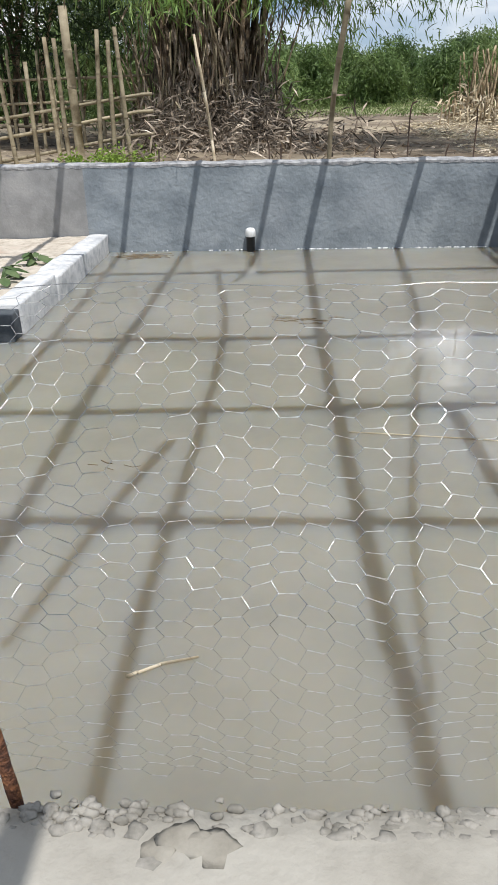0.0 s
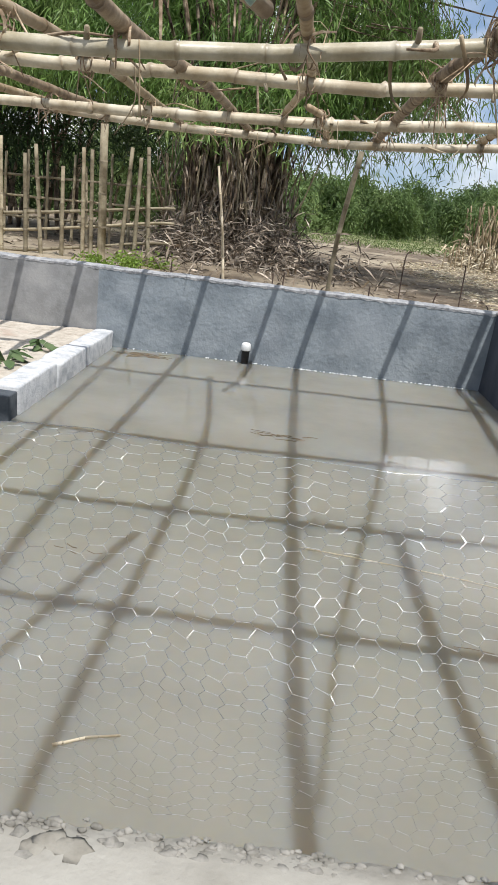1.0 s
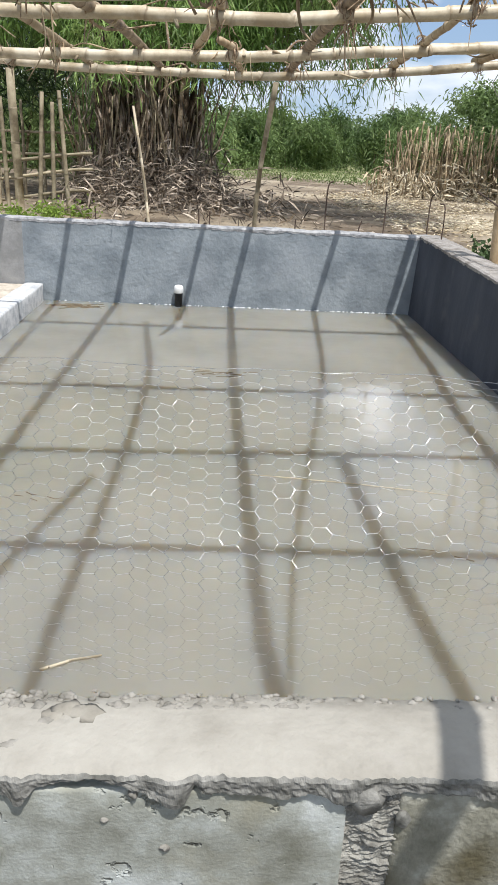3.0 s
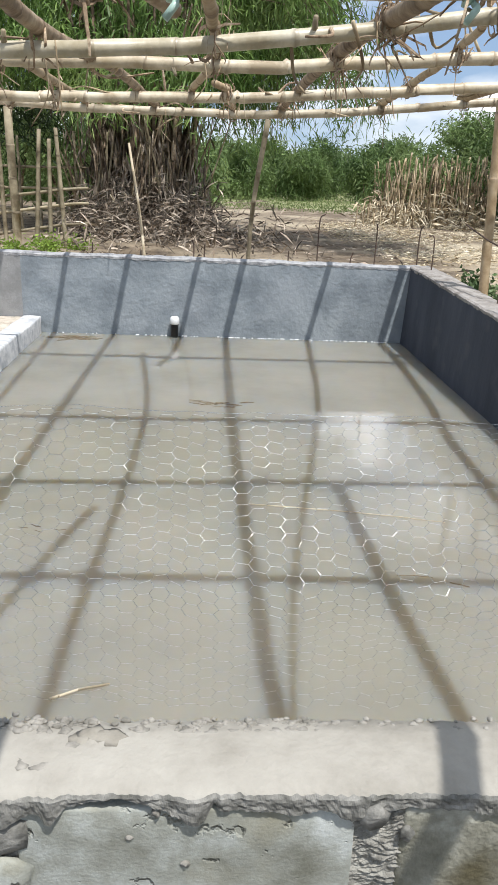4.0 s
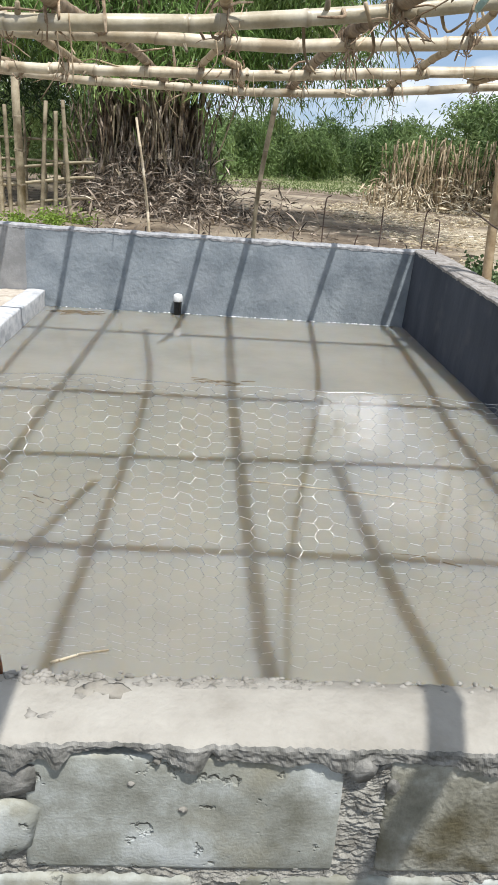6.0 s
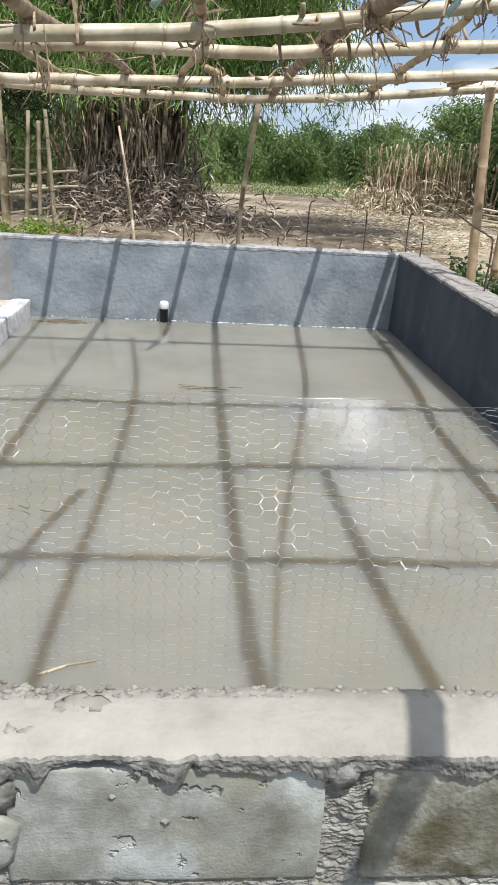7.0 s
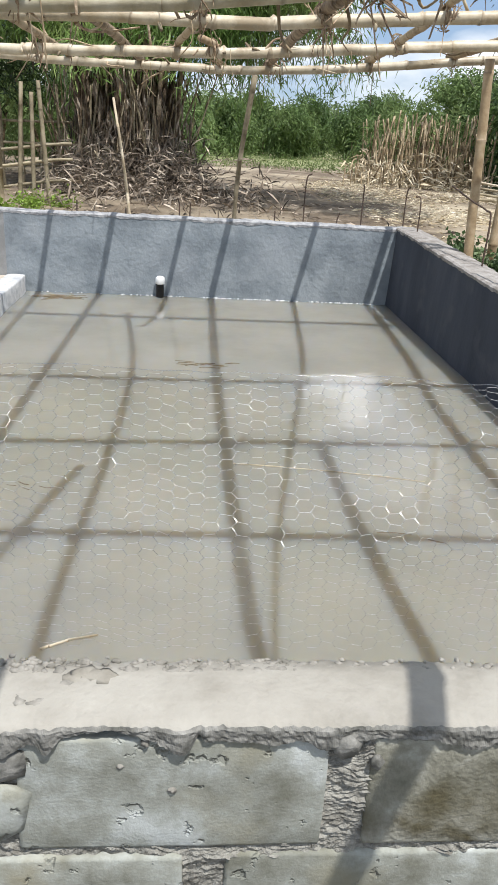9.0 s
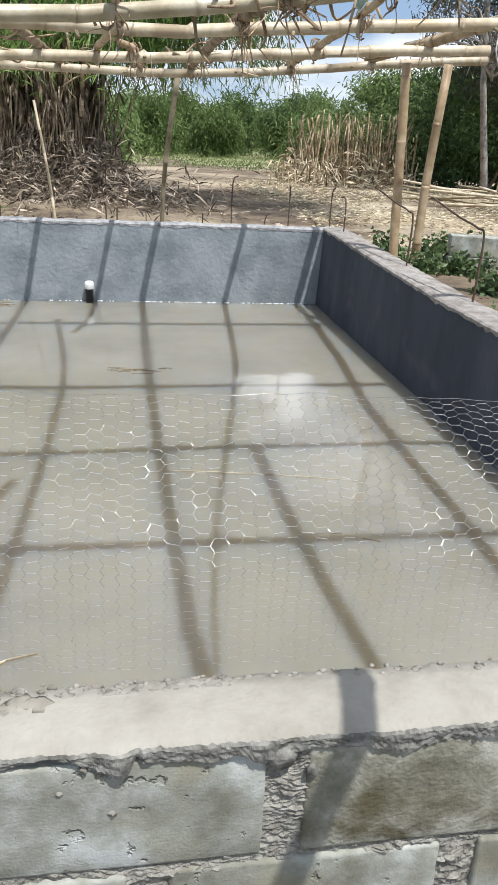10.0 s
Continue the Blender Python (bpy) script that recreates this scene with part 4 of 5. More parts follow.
# the great bamboo clump
clump = empty("bamboo_clump", (-0.9, 11.5, GROUND))
tagged(clump, "huge old bamboo clump with dead sheaths and drooping green leaves", "bamboo clump")
C_INV = Matrix.Translation((0.9, -11.5, -GROUND))
TIPS = []
for k in range(92):
    a, rr = g.uniform(0, 6.28), math.sqrt(g.uniform(0, 1))
    bx, by = -0.95 + 0.66 * rr * math.cos(a), 11.55 + 0.8 * rr * math.sin(a)
    out = np.array([rr * math.cos(a), rr * math.sin(a)]) * g.uniform(0.4, 1.3) + g.normal(0, 0.15, 2)
    h = g.uniform(4.5, 7.5)
    pts = [(bx, by, 0.5), (bx + out[0] * 0.12, by + out[1] * 0.1, 1.5), (bx + out[0] * 0.45, by + out[1] * 0.4, 0.5 + h * 0.5), (bx + out[0] * 1.5, by + out[1] * 1.3, 0.5 + h * 0.85), (bx + out[0] * 3.2, by + out[1] * 2.6, 0.5 + h * 0.86)]
    TIPS.append(pts)
    ob = piece("bamboo_culm", bamboo_mesh("bamboo_culm", pts, g.uniform(0.028, 0.05), 0.010, M_CULM, 0.32, 7, 200 + k, 0.006))
    ob.parent = clump
    ob.matrix_parent_inverse = C_INV
# short broken culms and thin side shoots round the foot
for k in range(100):
    a = g.uniform(0, 6.28)
    bx, by = -0.95 + 0.85 * math.cos(a) * g.uniform(0.6, 1.05), 11.4 + 0.9 * math.sin(a) * g.uniform(0.6, 1.05)
    h = g.uniform(0.5, 1.9)
    tip = (bx + g.normal(0, 0.38), by + g.normal(-0.1, 0.2), 0.55 + h)
    ob = piece("broken_culm", bamboo_mesh("broken_culm", [(bx, by, 0.5), ((bx + tip[0]) / 2 + g.normal(0, 0.04), (by + tip[1]) / 2, 0.55 + h / 2), tip], g.uniform(0.010, 0.030), 0.008, (M_CULM, M_PICKET, M_STALK)[k % 3], 0.25, 6, 320 + k))
    ob.parent = clump
    ob.matrix_parent_inverse = C_INV
# crown: sprays along leaning branches
n = 5200
zz = g.uniform(2.3, 4.9, n)
ax = np.stack([g.uniform(-5.6, 1.75, n), 9.7 + (zz - 2.3) * 0.75 + g.uniform(0, 1.5, n) ** 1.5, zz], 1)
keep = np.array([noise.noise(Vector(p * 1.0)) + 0.6 * noise.noise(Vector(p * 2.6)) > (-0.16 if p[0] < 0.4 else 0.05) for p in ax])
keep &= ~((ax[:, 2] < 2.75) & (np.abs(ax[:, 0] + 0.9) < 1.3) & (g.uniform(0, 1, len(ax)) < 0.75))
keep &= ~((ax[:, 0] > 0.3) & (ax[:, 2] < 2.2 + 0.45 * ax[:, 0]))
keep &= ~((ax[:, 0] < -1.9) & (ax[:, 2] < 2.75))
ax = ax[keep]
# unseen sprays above the view, added to shade the clearing right of the clump
shade_sprays = np.stack([g.uniform(1.3, 4.3, 1300), g.uniform(7.4, 12.2, 1300), g.uniform(4.9, 6.0, 1300)], 1)
ax = np.concatenate([ax, shade_sprays[[noise.noise(Vector(p * 0.8)) > -0.12 for p in shade_sprays]]])
dr = np.stack([g.normal(0, 0.35, len(ax)), g.normal(-0.1, 0.3, len(ax)), np.full(len(ax), -0.75)], 1)
ob = piece("crown", crown_of(ax, dr, 22, np.full(len(ax), 0.18), 0.0115, M_LEAF, g, 0.5), clump, "drooping narrow green bamboo leaves")
ob.matrix_parent_inverse = C_INV
tagged(ob, kind="stuff")
# branchlets carrying hanging sprays to the open side
V, F, A = [], [], []
for k in range(70):
    p0 = np.array([g.uniform(-0.5, 1.2), g.uniform(10, 12), g.uniform(3.6, 5.2)])
    end = np.array([g.uniform(-0.2, 2.5), g.uniform(9.8, 12.0), 0])
    end[2] = g.uniform(1.75, 2.9) + 0.22 * end[0]
    pts = spline([p0, (p0 + end) / 2 + [0.1, 0, 0.55], end], 12)
    v, f = sweep(pts, np.linspace(0.010, 0.003, 12), 4)
    F += [tuple(i + len(V) for i in q) for q in f]
    V += v.tolist()
    for s in np.linspace(0.35, 1.0, 9):
        A.append(pts[int(s * 11)] + g.normal(0, 0.06, 3))
ob = piece("branchlet", mesh_of("branchlet", V, F, M_CULM), clump, "thin drooping side shoots")
ob.matrix_parent_inverse = C_INV
tagged(ob, kind="stuff")
A = np.array(A)
dr = np.stack([g.normal(0.1, 0.35, len(A)), g.normal(-0.1, 0.3, len(A)), np.full(len(A), -0.8)], 1)
ob = piece("hanging_spray", crown_of(A, dr, 19, np.full(len(A), 0.165), 0.010, M_LEAF, g, 0.45), clump, "hanging sprays of narrow green leaves")
ob.matrix_parent_inverse = C_INV
tagged(ob, kind="stuff")


def mound(name, centre, size, n, mat, label, category, g, length=0.28, width=0.022, lift=0.5):
    """A heap of dead leaves and sheaths."""
    p = blob_points(g, n, (0, 0, 0), size, 0.7)
    p[:, 2] = np.abs(p[:, 2])
    p += np.array(centre)
    d = g.normal(0, 1, (n, 3)) * np.array([1, 1, lift]) + (p - np.array(centre)) * 0.5
    V, F = leaf_cards(n, p, d, 2, np.full(n, length), width, g, 0.5)
    return tagged(piece(name, mesh_of(name, V, F, mat)), label, category, kind="stuff")


mound("dead_sheath_heap", (-0.85, 11.2, 0.5), (1.0, 1.2, 0.62), 6500, M_SHEATH, "heap of dead brown bamboo sheaths at the clump's foot", "leaf litter", g, 0.22, 0.010)
mound("dead_branch_heap", (0.25, 10.2, 0.5), (1.0, 0.9, 0.22), 500, M_SHEATH, "low heap of dead twigs and leaves on bare earth", "leaf litter", g, 0.22, 0.010)
mound("dead_stalk_heap", (-0.2, 8.6, 0.53), (1.5, 1.0, 0.10), 350, M_SHEATH, "scattered dead leaves behind the far wall", "leaf litter", g, 0.25, 0.012)
heap = bmesh.new()
bmesh.ops.create_icosphere(heap, subdivisions=4, radius=1, matrix=Matrix.Translation((-0.9, 11.4, 0.45)) @ Matrix.Diagonal((1.0, 1.15, 0.5, 1)))
for w in heap.verts:
    w.co += Vector((noise.noise(w.co * 3), noise.noise(w.co * 3 + Vector((4, 4, 4))), noise.noise(w.co * 3 + Vector((9, 1, 4))))) * 0.12
tagged(piece("root_mound", from_bm("root_mound", heap, M_CULM, True)), "dark earth and root mound under the bamboo clump", "mound", kind="structure")

n = 1500
a = g.uniform(0, 6.28, n)
A = np.stack([-0.95 + 0.72 * np.cos(a) * g.uniform(0.7, 1.1, n), 11.5 + 0.85 * np.sin(a) * g.uniform(0.7, 1.1, n), 0.7 + 1.7 * g.uniform(0, 1, n) ** 1.5], 1)
V, F = leaf_cards(n, A, np.stack([np.cos(a) * 0.25, np.sin(a) * 0.25, g.choice([-1.0, 1.0], n)], 1), 1, np.full(n, 0.26), 0.019, g, 0.22)
ob = piece("dry_sheath", mesh_of("dry_sheath", V, F, M_SHEATH), clump, "pale dry sheaths clinging to the culms")
ob.matrix_parent_inverse = C_INV
tagged(ob, kind="stuff")

# grove behind the fence, its shade put into the leaf colour
def grove(name, centre, size, n, mat, label, g, per=12, length=0.24, width=0.016, gap=-0.1, stems=8, stem_mat=None, stem_r=0.04):
    top = empty(name, (centre[0], centre[1], GROUND))
    inv = Matrix.Translation((-centre[0], -centre[1], -GROUND))
    tagged(top, label, "tree")
    A = blob_points(g, n, centre, size, 0.15)
    keep = np.array([noise.noise(Vector(p * 0.8 / max(1, size[0] * 0.35))) + 0.4 * noise.noise(Vector(p * 2.3)) > gap for p in A]) & (A[:, 2] > GROUND + 0.1)
    A = A[keep]
    dr = np.stack([g.normal(0, 0.5, len(A)), g.normal(0, 0.5, len(A)), np.full(len(A), -0.45)], 1)
    ob = piece("crown", crown_of(A, dr, per, np.full(len(A), length), width, mat, g, 0.7), top)
    ob.matrix_parent_inverse = inv
    tagged(ob, kind="stuff")
    for k in range(stems):
        bx, by = centre[0] + g.normal(0, size[0] * 0.22), centre[1] + g.normal(0, size[1] * 0.2)
        tp = (bx + g.normal(0, size[0] * 0.3), by + g.normal(0, size[1] * 0.3), centre[2] + size[2] * 0.5)
        ob = piece("trunk", bamboo_mesh("trunk", [(bx, by, 0.45), (bx * 0.7 + tp[0] * 0.3 + g.normal(0, 0.1), by, tp[2] * 0.5), tp], stem_r, stem_r * 0.35, stem_mat or M_CULM, 0.6, 7, int(g.integers(1, 9999))), top)
        ob.matrix_parent_inverse = inv
    return top


grove("shade_tree", (-5.2, 14.0, 3.9), (3.6, 2.4, 2.6), 3600, M_LEAFD, "dense grove tree shading the fence, leaves coloured dark for shade", g, stems=12)
grove("shade_tree", (-9.0, 17.0, 4.2), (4.5, 3.0, 3.2), 2600, M_LEAFD, "grove tree far behind the fence, leaves coloured dark for shade", g, stems=8)
grove("shade_tree", (-3.2, 18.0, 2.6), (2.6, 2.0, 2.2), 1500, M_LEAFW, "green thicket behind the bamboo clump", g, stems=6)

# right side: pale tree, shrubs, distant thicket
tree = grove("pale_tree", (8.6, 15.5, 4.6), (2.9, 2.2, 2.2), 3400, M_LEAFT, "thinly leaved tree with grey drooping twigs", g, per=11, length=0.12, width=0.014, gap=0.0, stems=0, stem_mat=M_TRUNK, stem_r=0.11)
inv = Matrix.Translation((-8.6, -15.5, -GROUND))
ob = piece("trunk", bamboo_mesh("trunk", [(7.75, 15.0, 0.4), (7.6, 15.0, 1.3), (7.35, 15.0, 2.6), (7.2, 15.1, 4.4)], 0.085, 0.05, M_TRUNK, 1.5, 10, 777), tree, "pale lichen-grey trunk")
ob.matrix_parent_inverse = inv
for k in range(44):
    s = np.array([7.5, 15.0, g.uniform(2.8, 5.0)])
    e = s + np.array([g.uniform(-2.6, 2.8), g.normal(0, 1.0), g.uniform(-0.3, 1.6)])
    ob = piece("limb", bamboo_mesh("limb", [s, (s + e) / 2 + [0, 0, 0.35], e, e + [g.normal(0, 0.3), 0, -g.uniform(0.2, 0.9)]], 0.03, 0.006, M_TRUNK, 0.8, 5, 800 + k), tree)
    ob.matrix_parent_inverse = inv
grove("shrub", (9.5, 18.0, 1.9), (3.1, 2.0, 2.1), 3600, M_LEAFM, "dark green shrub under the pale tree", g, stems=3, length=0.17, width=0.028)
grove("shrub", (9.6, 26.0, 2.2), (2.6, 2.0, 1.9), 1900, M_LEAFW, "rounded feathery green bush", g, stems=4, per=26, length=0.16, width=0.03)
grove("shrub", (13.5, 26.0, 2.4), (2.8, 2.0, 2.2), 1700, M_LEAFW, "rounded dark green bush", g, stems=4, per=26, length=0.16, width=0.03)
culm("bare_cane", [(6.75, 12.6, 0.5), (6.85, 12.5, 1.5), (6.95, 12.4, 3.0)], 0.018, 0.010, M_PICKET, "thin bare cane standing by the pale tree", "cane", "", 93, 0.3, 6)


def woods(name, x0, x1, y, depth, height, n, mat, label, g, length, width):
    x = g.uniform(x0, x1, n)
    top = height * (0.62 + 0.42 * np.array([noise.noise(Vector((a * 1.7 / height, y, 0))) + 0.5 * noise.noise(Vector((a * 5 / height, y, 4))) for a in x]))
    z = GROUND + g.uniform(0.0, 1.0, n) ** 0.8 * top
    A = np.stack([x, y + g.uniform(-depth, depth, n), z], 1)
    dr = np.stack([g.normal(0, 0.5, n), g.normal(-0.2, 0.5, n), np.full(n, -0.3)], 1)
    V, F = leaf_cards(n, A, dr, 9, np.full(n, length), width, g, 0.8)
    return tagged(piece(name, mesh_of(name, V, F, mat)), label, "woods", kind="stuff")


woods("far_woods", -90, 120, 100, 8, 7.0, 17000, M_LEAFF, "distant line of green woodland", g, 0.6, 0.16)
woods("far_woods", -20, 0.2, 26, 2.0, 3.2, 3000, M_LEAFW, "green scrub behind the bamboo clump", g, 0.32, 0.04)
woods("far_woods", 1.0, 9.0, 62, 4.0, 3.4, 5200, M_LEAFM, "green scrub at the edge of the pasture", g, 0.28, 0.06)
woods("far_woods", 13, 34, 30, 3.0, 4.2, 6000, M_LEAFM, "dark green thicket behind the pale tree", g, 0.24, 0.045)

for bx, by, bz, w, h in ((1.6, 38, 1.7, 1.3, 1.5), (3.4, 44, 2.0, 1.5, 1.7), (4.9, 40, 1.7, 1.2, 1.4), (6.6, 47, 2.1, 1.7, 1.9), (8.6, 42, 1.9, 1.4, 1.6), (10.8, 46, 2.3, 1.8, 2.0), (-0.6, 34, 1.8, 1.4, 1.6)):
    grove("bush", (bx, by, bz), (w, 1.0, h), 520, M_LEAFM if int(by) % 2 else M_LEAFW, "rounded green bush at the edge of the pasture", g, per=22, length=0.24, width=0.032, gap=-0.25, stems=3)

# stand of cut dry cane
cane_stand = empty("cane_stand", (5.1, 18.0, GROUND))
tagged(cane_stand, "stand of broken dry cane stalks at the edge of the clearing", "cane stand")
inv = Matrix.Translation((-5.1, -18.0, -GROUND))
for k in range(250):
    x = g.uniform(3.9, 6.9)
    y = 18 + g.normal(0, 0.5)
    h = g.uniform(0.6, 1.65) * (1.0 if x > 4.3 else 0.4)
    lean = g.normal(0, 0.16)
    ob = piece("stalk", bamboo_mesh("stalk", [(x, y, 0.5), (x + lean * h * 0.5 + g.normal(0, 0.035), y, 0.54 + h / 2), (x + lean * h, y + g.normal(0, 0.1), 0.58 + h)], g.uniform(0.018, 0.04), 0.016, M_STALK, 0.18, 5, 900 + k), cane_stand)
    ob.matrix_parent_inverse = inv
n = 420
A = np.stack([g.uniform(4.3, 7.0, n), 18.7 + g.normal(0, 0.3, n), g.uniform(0.9, 2.15, n)], 1)
V, F = leaf_cards(n, A, np.stack([g.normal(0, 0.3, n), g.normal(0, 0.3, n), g.uniform(-0.6, 1.0, n)], 1), 7, np.full(n, 0.30), 0.013, g, 0.5)
ob = piece("cane_leaf", mesh_of("cane_leaf", V, F, M_LEAFW), cane_stand, "long narrow green and dry cane leaves")
ob.matrix_parent_inverse = inv
tagged(ob, kind="stuff")
mound("dry_leaf_heap", (5.2, 17.4, 0.5), (1.6, 0.7, 0.35), 800, M_STRAW, "heap of dry cane leaves under the stalks", "leaf litter", g, 0.3, 0.02)
# small stakes before the stand
for k in range(9):
    x = 3.35 + 0.16 * k + g.normal(0, 0.04)
    culm("stake", [(x, 16.6, 0.45), (x + g.normal(0, 0.03), 16.6, 0.58 + g.uniform(0.25, 0.5))], 0.018, 0.015, M_STALK, "short dry stake in the clearing", "stake", "stakes by the cane stand", 960 + k, 0.2, 5)

# felled canes lying on the right
for k in range(16):
    x0, y0 = g.uniform(4.6, 6.2), g.uniform(10.5, 13.0)
    L, a = g.uniform(2.2, 4.0), g.normal(-0.18, 0.22)
    z = 0.62 + 0.035 * (k % 5)
    culm("felled_cane", [(x0, y0, z + g.uniform(0, 0.35)), (x0 + L * 0.5 * math.cos(a), y0 + L * 0.5 * math.sin(a), z + 0.08), (x0 + L * math.cos(a), y0 + L * math.sin(a), z)], 0.024, 0.016, M_BAMBOO if k % 2 else M_PICKET,
         "felled yellow cane lying on dry litter", "cane", "felled canes", 400 + k, 0.3, 6)

# loose blocks on the ground at the right
def hollow_block(m, label):
    bm = box_bm(-0.225, 0.225, -0.11, 0.11, 0, 0.162, bevel=0.008, cuts=2, rough=0.004)
    ob = piece("concrete_block", from_bm("concrete_block", bm, M_BLOCK))
    ob.matrix_world = m
    return tagged(ob, label, "block", "loose concrete blocks")
hollow_block(pose(2.97, 5.05, 0.525, 0, 0, -12), "grey concrete block lying among weeds")
hollow_block(pose(3.47, 5.0, 0.525, 0, 0, -4), "grey concrete block lying among weeds")
hollow_block(pose(2.99, 5.06, 0.690, 0, 0, -16), "grey concrete block stacked on another")
hollow_block(pose(3.55, 5.0, 0.690, 0, 0, -2), "grey concrete block stacked on another")
hollow_block(pose(4.05, 4.98, 0.525, 0, 0, 5), "grey concrete block lying among weeds")

# weeds
def weed(name, at, size, n, mat, label, g, length=0.07, width=0.022):
    A = blob_points(g, n, (at[0], at[1], at[2] + size * 0.35), (size, size, size * 0.5), 0.1)
    A[:, 2] = np.maximum(A[:, 2], at[2] + 0.01)
    d = (A - np.array(at)) * 2 + np.array([0, 0, 0.2])
    V, F = leaf_cards(n, A, d, 3, np.full(n, length), width, g, 0.6)
    return tagged(piece(name, mesh_of(name, V, F, mat)), label, "weed", "weeds")
def weed_patch(spots, size, n, mat, label, g, length, width):
    A = np.concatenate([blob_points(g, n, (x, y, z + size * 0.3), (size * g.uniform(0.6, 1.2), size * g.uniform(0.6, 1.2), size * g.uniform(0.3, 0.7)), 0.1) for x, y, z in spots])
    d = g.normal(0, 0.6, A.shape) + np.array([0, 0, 0.2])
    V, F = leaf_cards(len(A), A, d, 3, np.full(len(A), length), width, g, 0.6)
    return tagged(piece("weeds", mesh_of("weeds", V, F, mat)), label, "weeds", kind="stuff")
weed_patch([(x, y, ground_height(x, y)) for x, y in zip(g.uniform(2.32, 4.5, 62), g.uniform(3.0, 6.4, 62))], 0.13, 60, M_WEED, "low leafy green weeds beside the dark wall", g, 0.055, 0.018)
weed_patch([(-1.75 + g.normal(0, 0.22), 8.0 + g.normal(0, 0.25), 0.55) for _ in range(6)], 0.18, 70, M_WEEDY, "bright yellow-green weeds at the fence foot", g, 0.06, 0.014)
def sand_weed(at, n, size, label, g):
    """A small plant with separate broad leaves."""
    top = empty("weed", at)
    tagged(top, label, "weed", "weeds on the sand")
    for k in range(n):
        a, L = g.uniform(0, 6.28), size * g.uniform(0.6, 1.2)
        d = np.array([math.cos(a), math.sin(a), 0])
        sd = np.array([-d[1], d[0], 0]) * L * 0.32
        st = d * size * g.uniform(0.2, 0.9) + np.array([0, 0, size * g.uniform(0.1, 0.7)])
        dn = np.array([0, 0, -0.35 * L])
        v = [(0, 0, 0), st, st + d * L * 0.35 + sd + dn * 0.3, st + d * L * 0.75 + sd * 0.7 + dn * 0.7, st + d * L + dn, st + d * L * 0.75 - sd * 0.7 + dn * 0.7, st + d * L * 0.35 - sd + dn * 0.3, st + d * L * 0.5 + dn * 0.2]
        f = [(0, 1, 7), (1, 2, 7), (2, 3, 7), (3, 4, 7), (4, 5, 7), (5, 6, 7), (6, 1, 7)]
        piece("leaf", mesh_of("leaf", np.array([np.array(q, float) for q in v]), f, M_WEED, True), top)
sand_weed((-1.86, 4.62, 0.14), 14, 0.15, "wilting broad-leaved weed on the sand", g)
sand_weed((-1.80, 5.25, 0.14), 11, 0.12, "small broad-leaved weed on the sand", g)

# leaf litter over the clearing
def litter(name, x0, x1, y0, y1, n, mat, label, length, width, g):
    x, y = g.uniform(x0, x1, n), g.uniform(y0, y1, n)
    keep = np.array([noise.noise(Vector((a * 0.5, b * 0.5, 3))) > -0.15 for a, b in zip(x, y)])
    x, y = x[keep], y[keep]
    z = np.array([ground_height(a, b) for a, b in zip(x, y)]) + 0.008
    A = np.stack([x, y, z], 1)
    d = np.stack([g.normal(0, 1, len(x)), g.normal(0, 1, len(x)), np.full(len(x), 0.06)], 1)
    V, F = leaf_cards(len(x), A, d, 1, np.full(len(x), length), width, g, 0.05)
    V[:, 2] = np.clip(V[:, 2], GROUND - 0.03, GROUND + 0.09)
    return tagged(piece(name, mesh_of(name, V, F, mat)), label, "leaf litter", kind="stuff")
litter("straw_litter", 2.3, 9.8, 6.8, 17.5, 46000, M_STRAW, "thick straw-coloured leaf litter on the clearing", 0.10, 0.009, g)
litter("brown_litter", -4.5, 3.0, 6.8, 16.0, 2600, M_SHEATH, "thin brown leaf litter on shaded earth", 0.17, 0.014, g)

# pasture
n = 42000
x, y = g.uniform(-16, 24, n), 24 + 60 * g.uniform(0, 1, n) ** 1.6
x *= (y / 40) ** 0.5
A = np.stack([x, y, np.full(n, GROUND - 0.02)], 1)
V, F = leaf_cards(n, A, np.tile([0.0, 0.0, 1.0], (n, 1)), 2, 0.05 + 0.002 * y, 0.014, g, 0.5)
tagged(piece("pasture", mesh_of("pasture", V, F, M_GRASS)), "short green pasture grass", "grass", kind="stuff")

# ---- blocks of the near wall ----
g = np.random.default_rng(33)
def wall_block(x0, x1, z0, z1, mat=M_BLOCK, label=""):
    bm = box_bm(x0, x1, FACE + g.uniform(-0.002, 0.004), FACE + 0.06, z0, z1, bevel=0.007, cuts=4, rough=0.004)
    ob = piece("block", from_bm("block", bm, mat, True), wall_near, label)
    return ob
COURSES = [(0.442, 0.655, -0.150), (0.212, 0.425, -0.36), (-0.02, 0.195, -0.150), (-0.25, -0.035, -0.36)]
for z0, z1, x_start in COURSES:
    x = x_start - 0.52 * 6
    while x < 2.2:
        x0, x1 = max(x, LEFT_X - 0.18), min(x + 0.455, RIGHT_X + 0.18)
        if x1 - x0 > 0.05:
            old = z0 > 0.4 and 0.3 < x0 < 0.5
            wall_block(x0, x1, z0, z1, M_BLOCKOLD if old else M_BLOCK, "damp olive-brown block" if old else "")
        x += 0.52
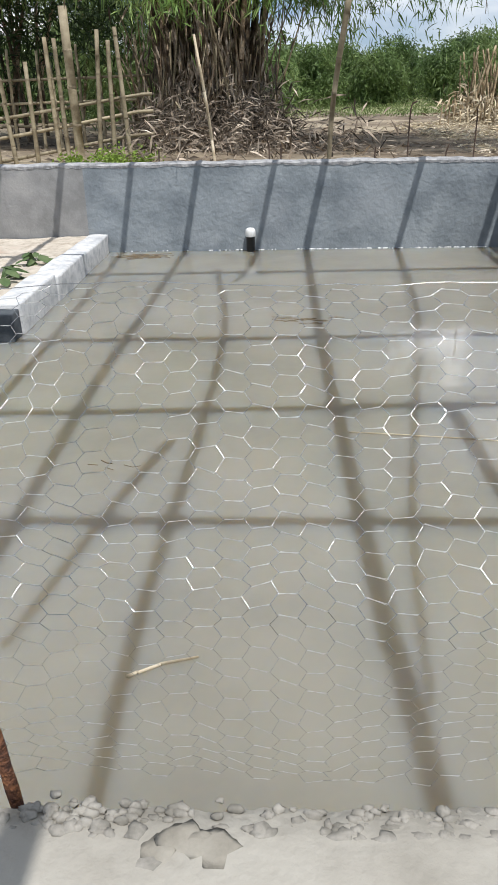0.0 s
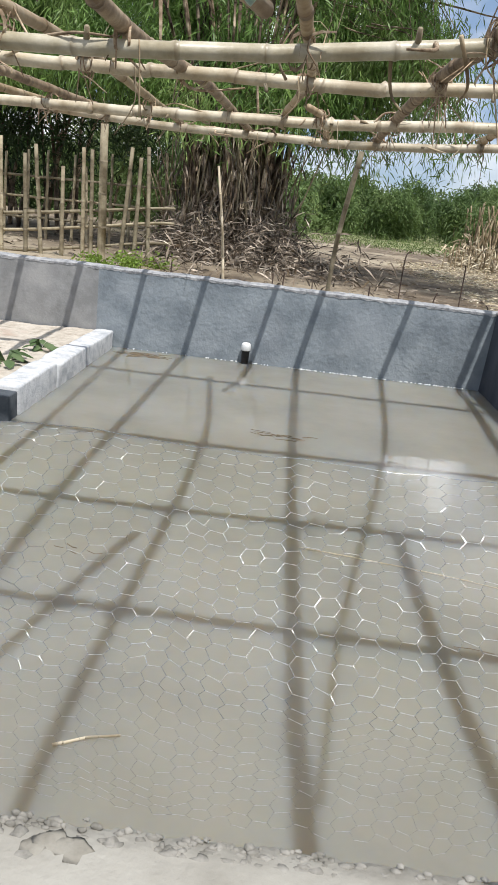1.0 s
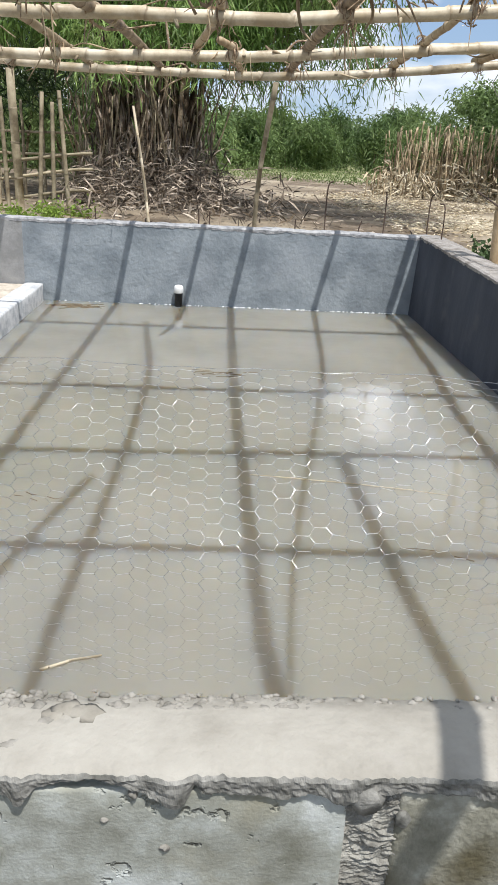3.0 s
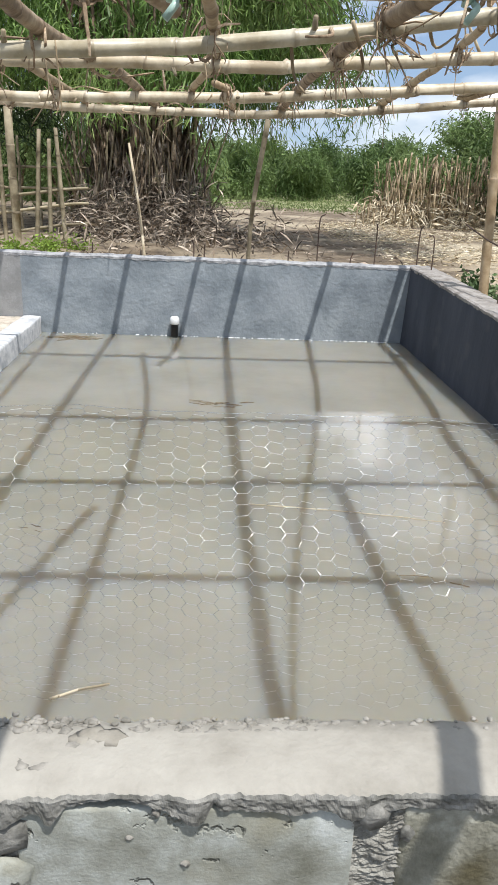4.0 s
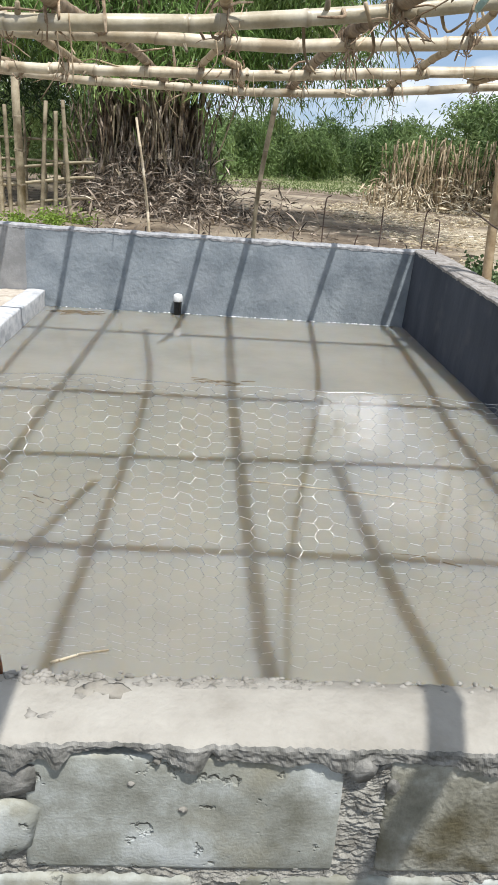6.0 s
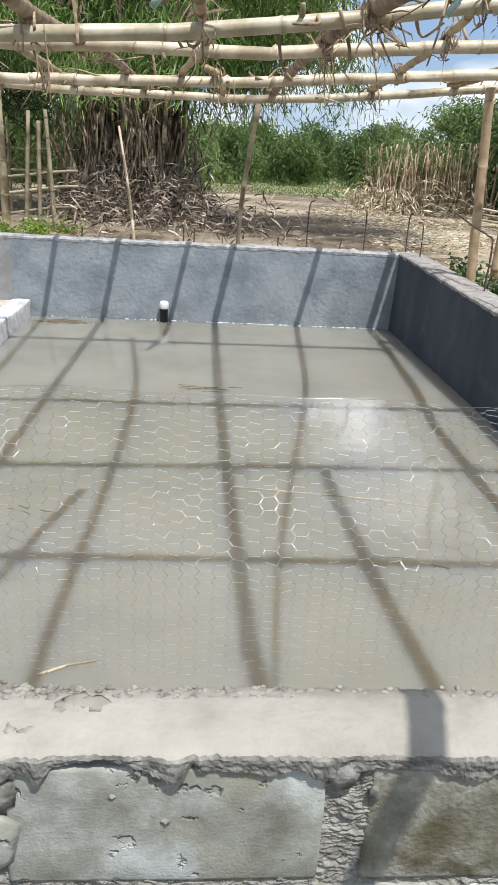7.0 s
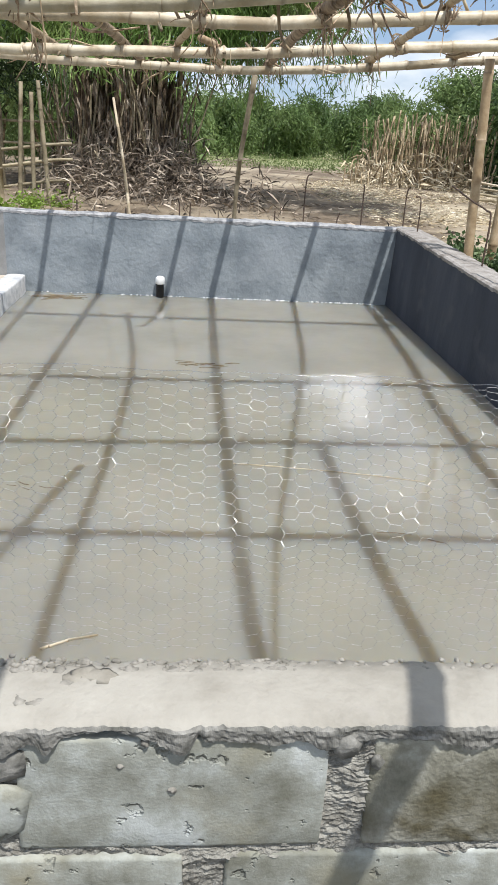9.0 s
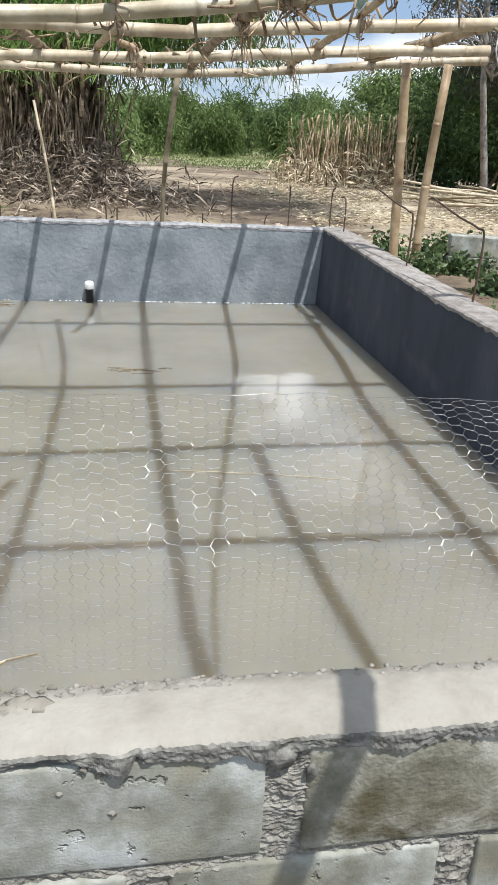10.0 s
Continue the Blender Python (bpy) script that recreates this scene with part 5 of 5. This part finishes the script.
def joint(x0, x1, z0, z1, n_x, n_z):
    """A rough mortar joint, recessed and crumbly."""
    v = []
    for k in range(n_z + 1):
        for i in range(n_x + 1):
            x, z = x0 + (x1 - x0) * i / n_x, z0 + (z1 - z0) * k / n_z
            q = Vector((x * 30, 0, z * 30))
            w = Vector((x * 38, 0, z * 105 + 1.5 * noise.noise(q)))
            d = 0.003 * noise.noise(q) - 0.009 * abs(noise.noise(w)) - 0.004 * abs(noise.noise(w * 2.3)) + 0.004 - 0.007 * max(0.0, noise.noise(q * 0.6 + Vector((3, 0, 1))))
            d += 0.010 * max(0.0, 1 - 14 * min(i / n_x, 1 - i / n_x)) * noise.noise(q * 1.7)
            v.append((x, FACE + 0.008 + d, z))
    f = [(k * (n_x + 1) + i, k * (n_x + 1) + i + 1, (k + 1) * (n_x + 1) + i + 1, (k + 1) * (n_x + 1) + i) for k in range(n_z) for i in range(n_x)]
    piece("joint", mesh_of("joint", v, f, M_MORTAR), wall_near)


for x in (-0.705, -0.185, 0.335, 0.855, 1.375):
    joint(x - 0.040, x + 0.040, 0.43, 0.655, 44, 130)
joint(-1.4, 1.8, 0.418, 0.450, 800, 16)
for x in (-0.3925, 0.1275, 0.6475, 1.1675):
    joint(x - 0.040, x + 0.040, 0.19, 0.43, 20, 50)


def smear(x, z, rx, rz, depth, mat, seed, label):
    """A lump of mortar squeezed out over the face of the wall."""
    b = BALL_V * (1 + 0.55 * np.array([noise.noise(Vector(p * 1.7 + seed * 3.7)) + 0.6 * noise.noise(Vector(p * 4.5 + seed)) for p in BALL_V]))[:, None]
    piece("mortar_smear", mesh_of("mortar_smear", b * np.array([rx, depth, rz]) + np.array([x, FACE + 0.002, z]), BALL_F, mat, True), wall_near, label)


smear(-0.180, 0.615, 0.040, 0.036, 0.011, M_CAPRAW, 1, "grey mortar lump squeezed from a joint")
smear(-0.188, 0.520, 0.054, 0.066, 0.009, M_BLOCK, 2, "grey mortar lump squeezed from a joint")
smear(0.328, 0.648, 0.025, 0.026, 0.013, M_CAPRAW, 3, "grey mortar lump under the cap")
smear(0.376, 0.612, 0.010, 0.014, 0.007, M_CAPRAW, 4, "grey mortar crumb under the cap")
smear(0.036, 0.650, 0.006, 0.006, 0.007, M_CAPLUMP, 5, "pale mortar crumb under the cap")
smear(0.000, 0.607, 0.006, 0.004, 0.004, M_CAPLUMP, 6, "mortar crumb on a block")
smear(0.076, 0.560, 0.007, 0.006, 0.006, M_CAPLUMP, 7, "pale mortar crumb on a block")
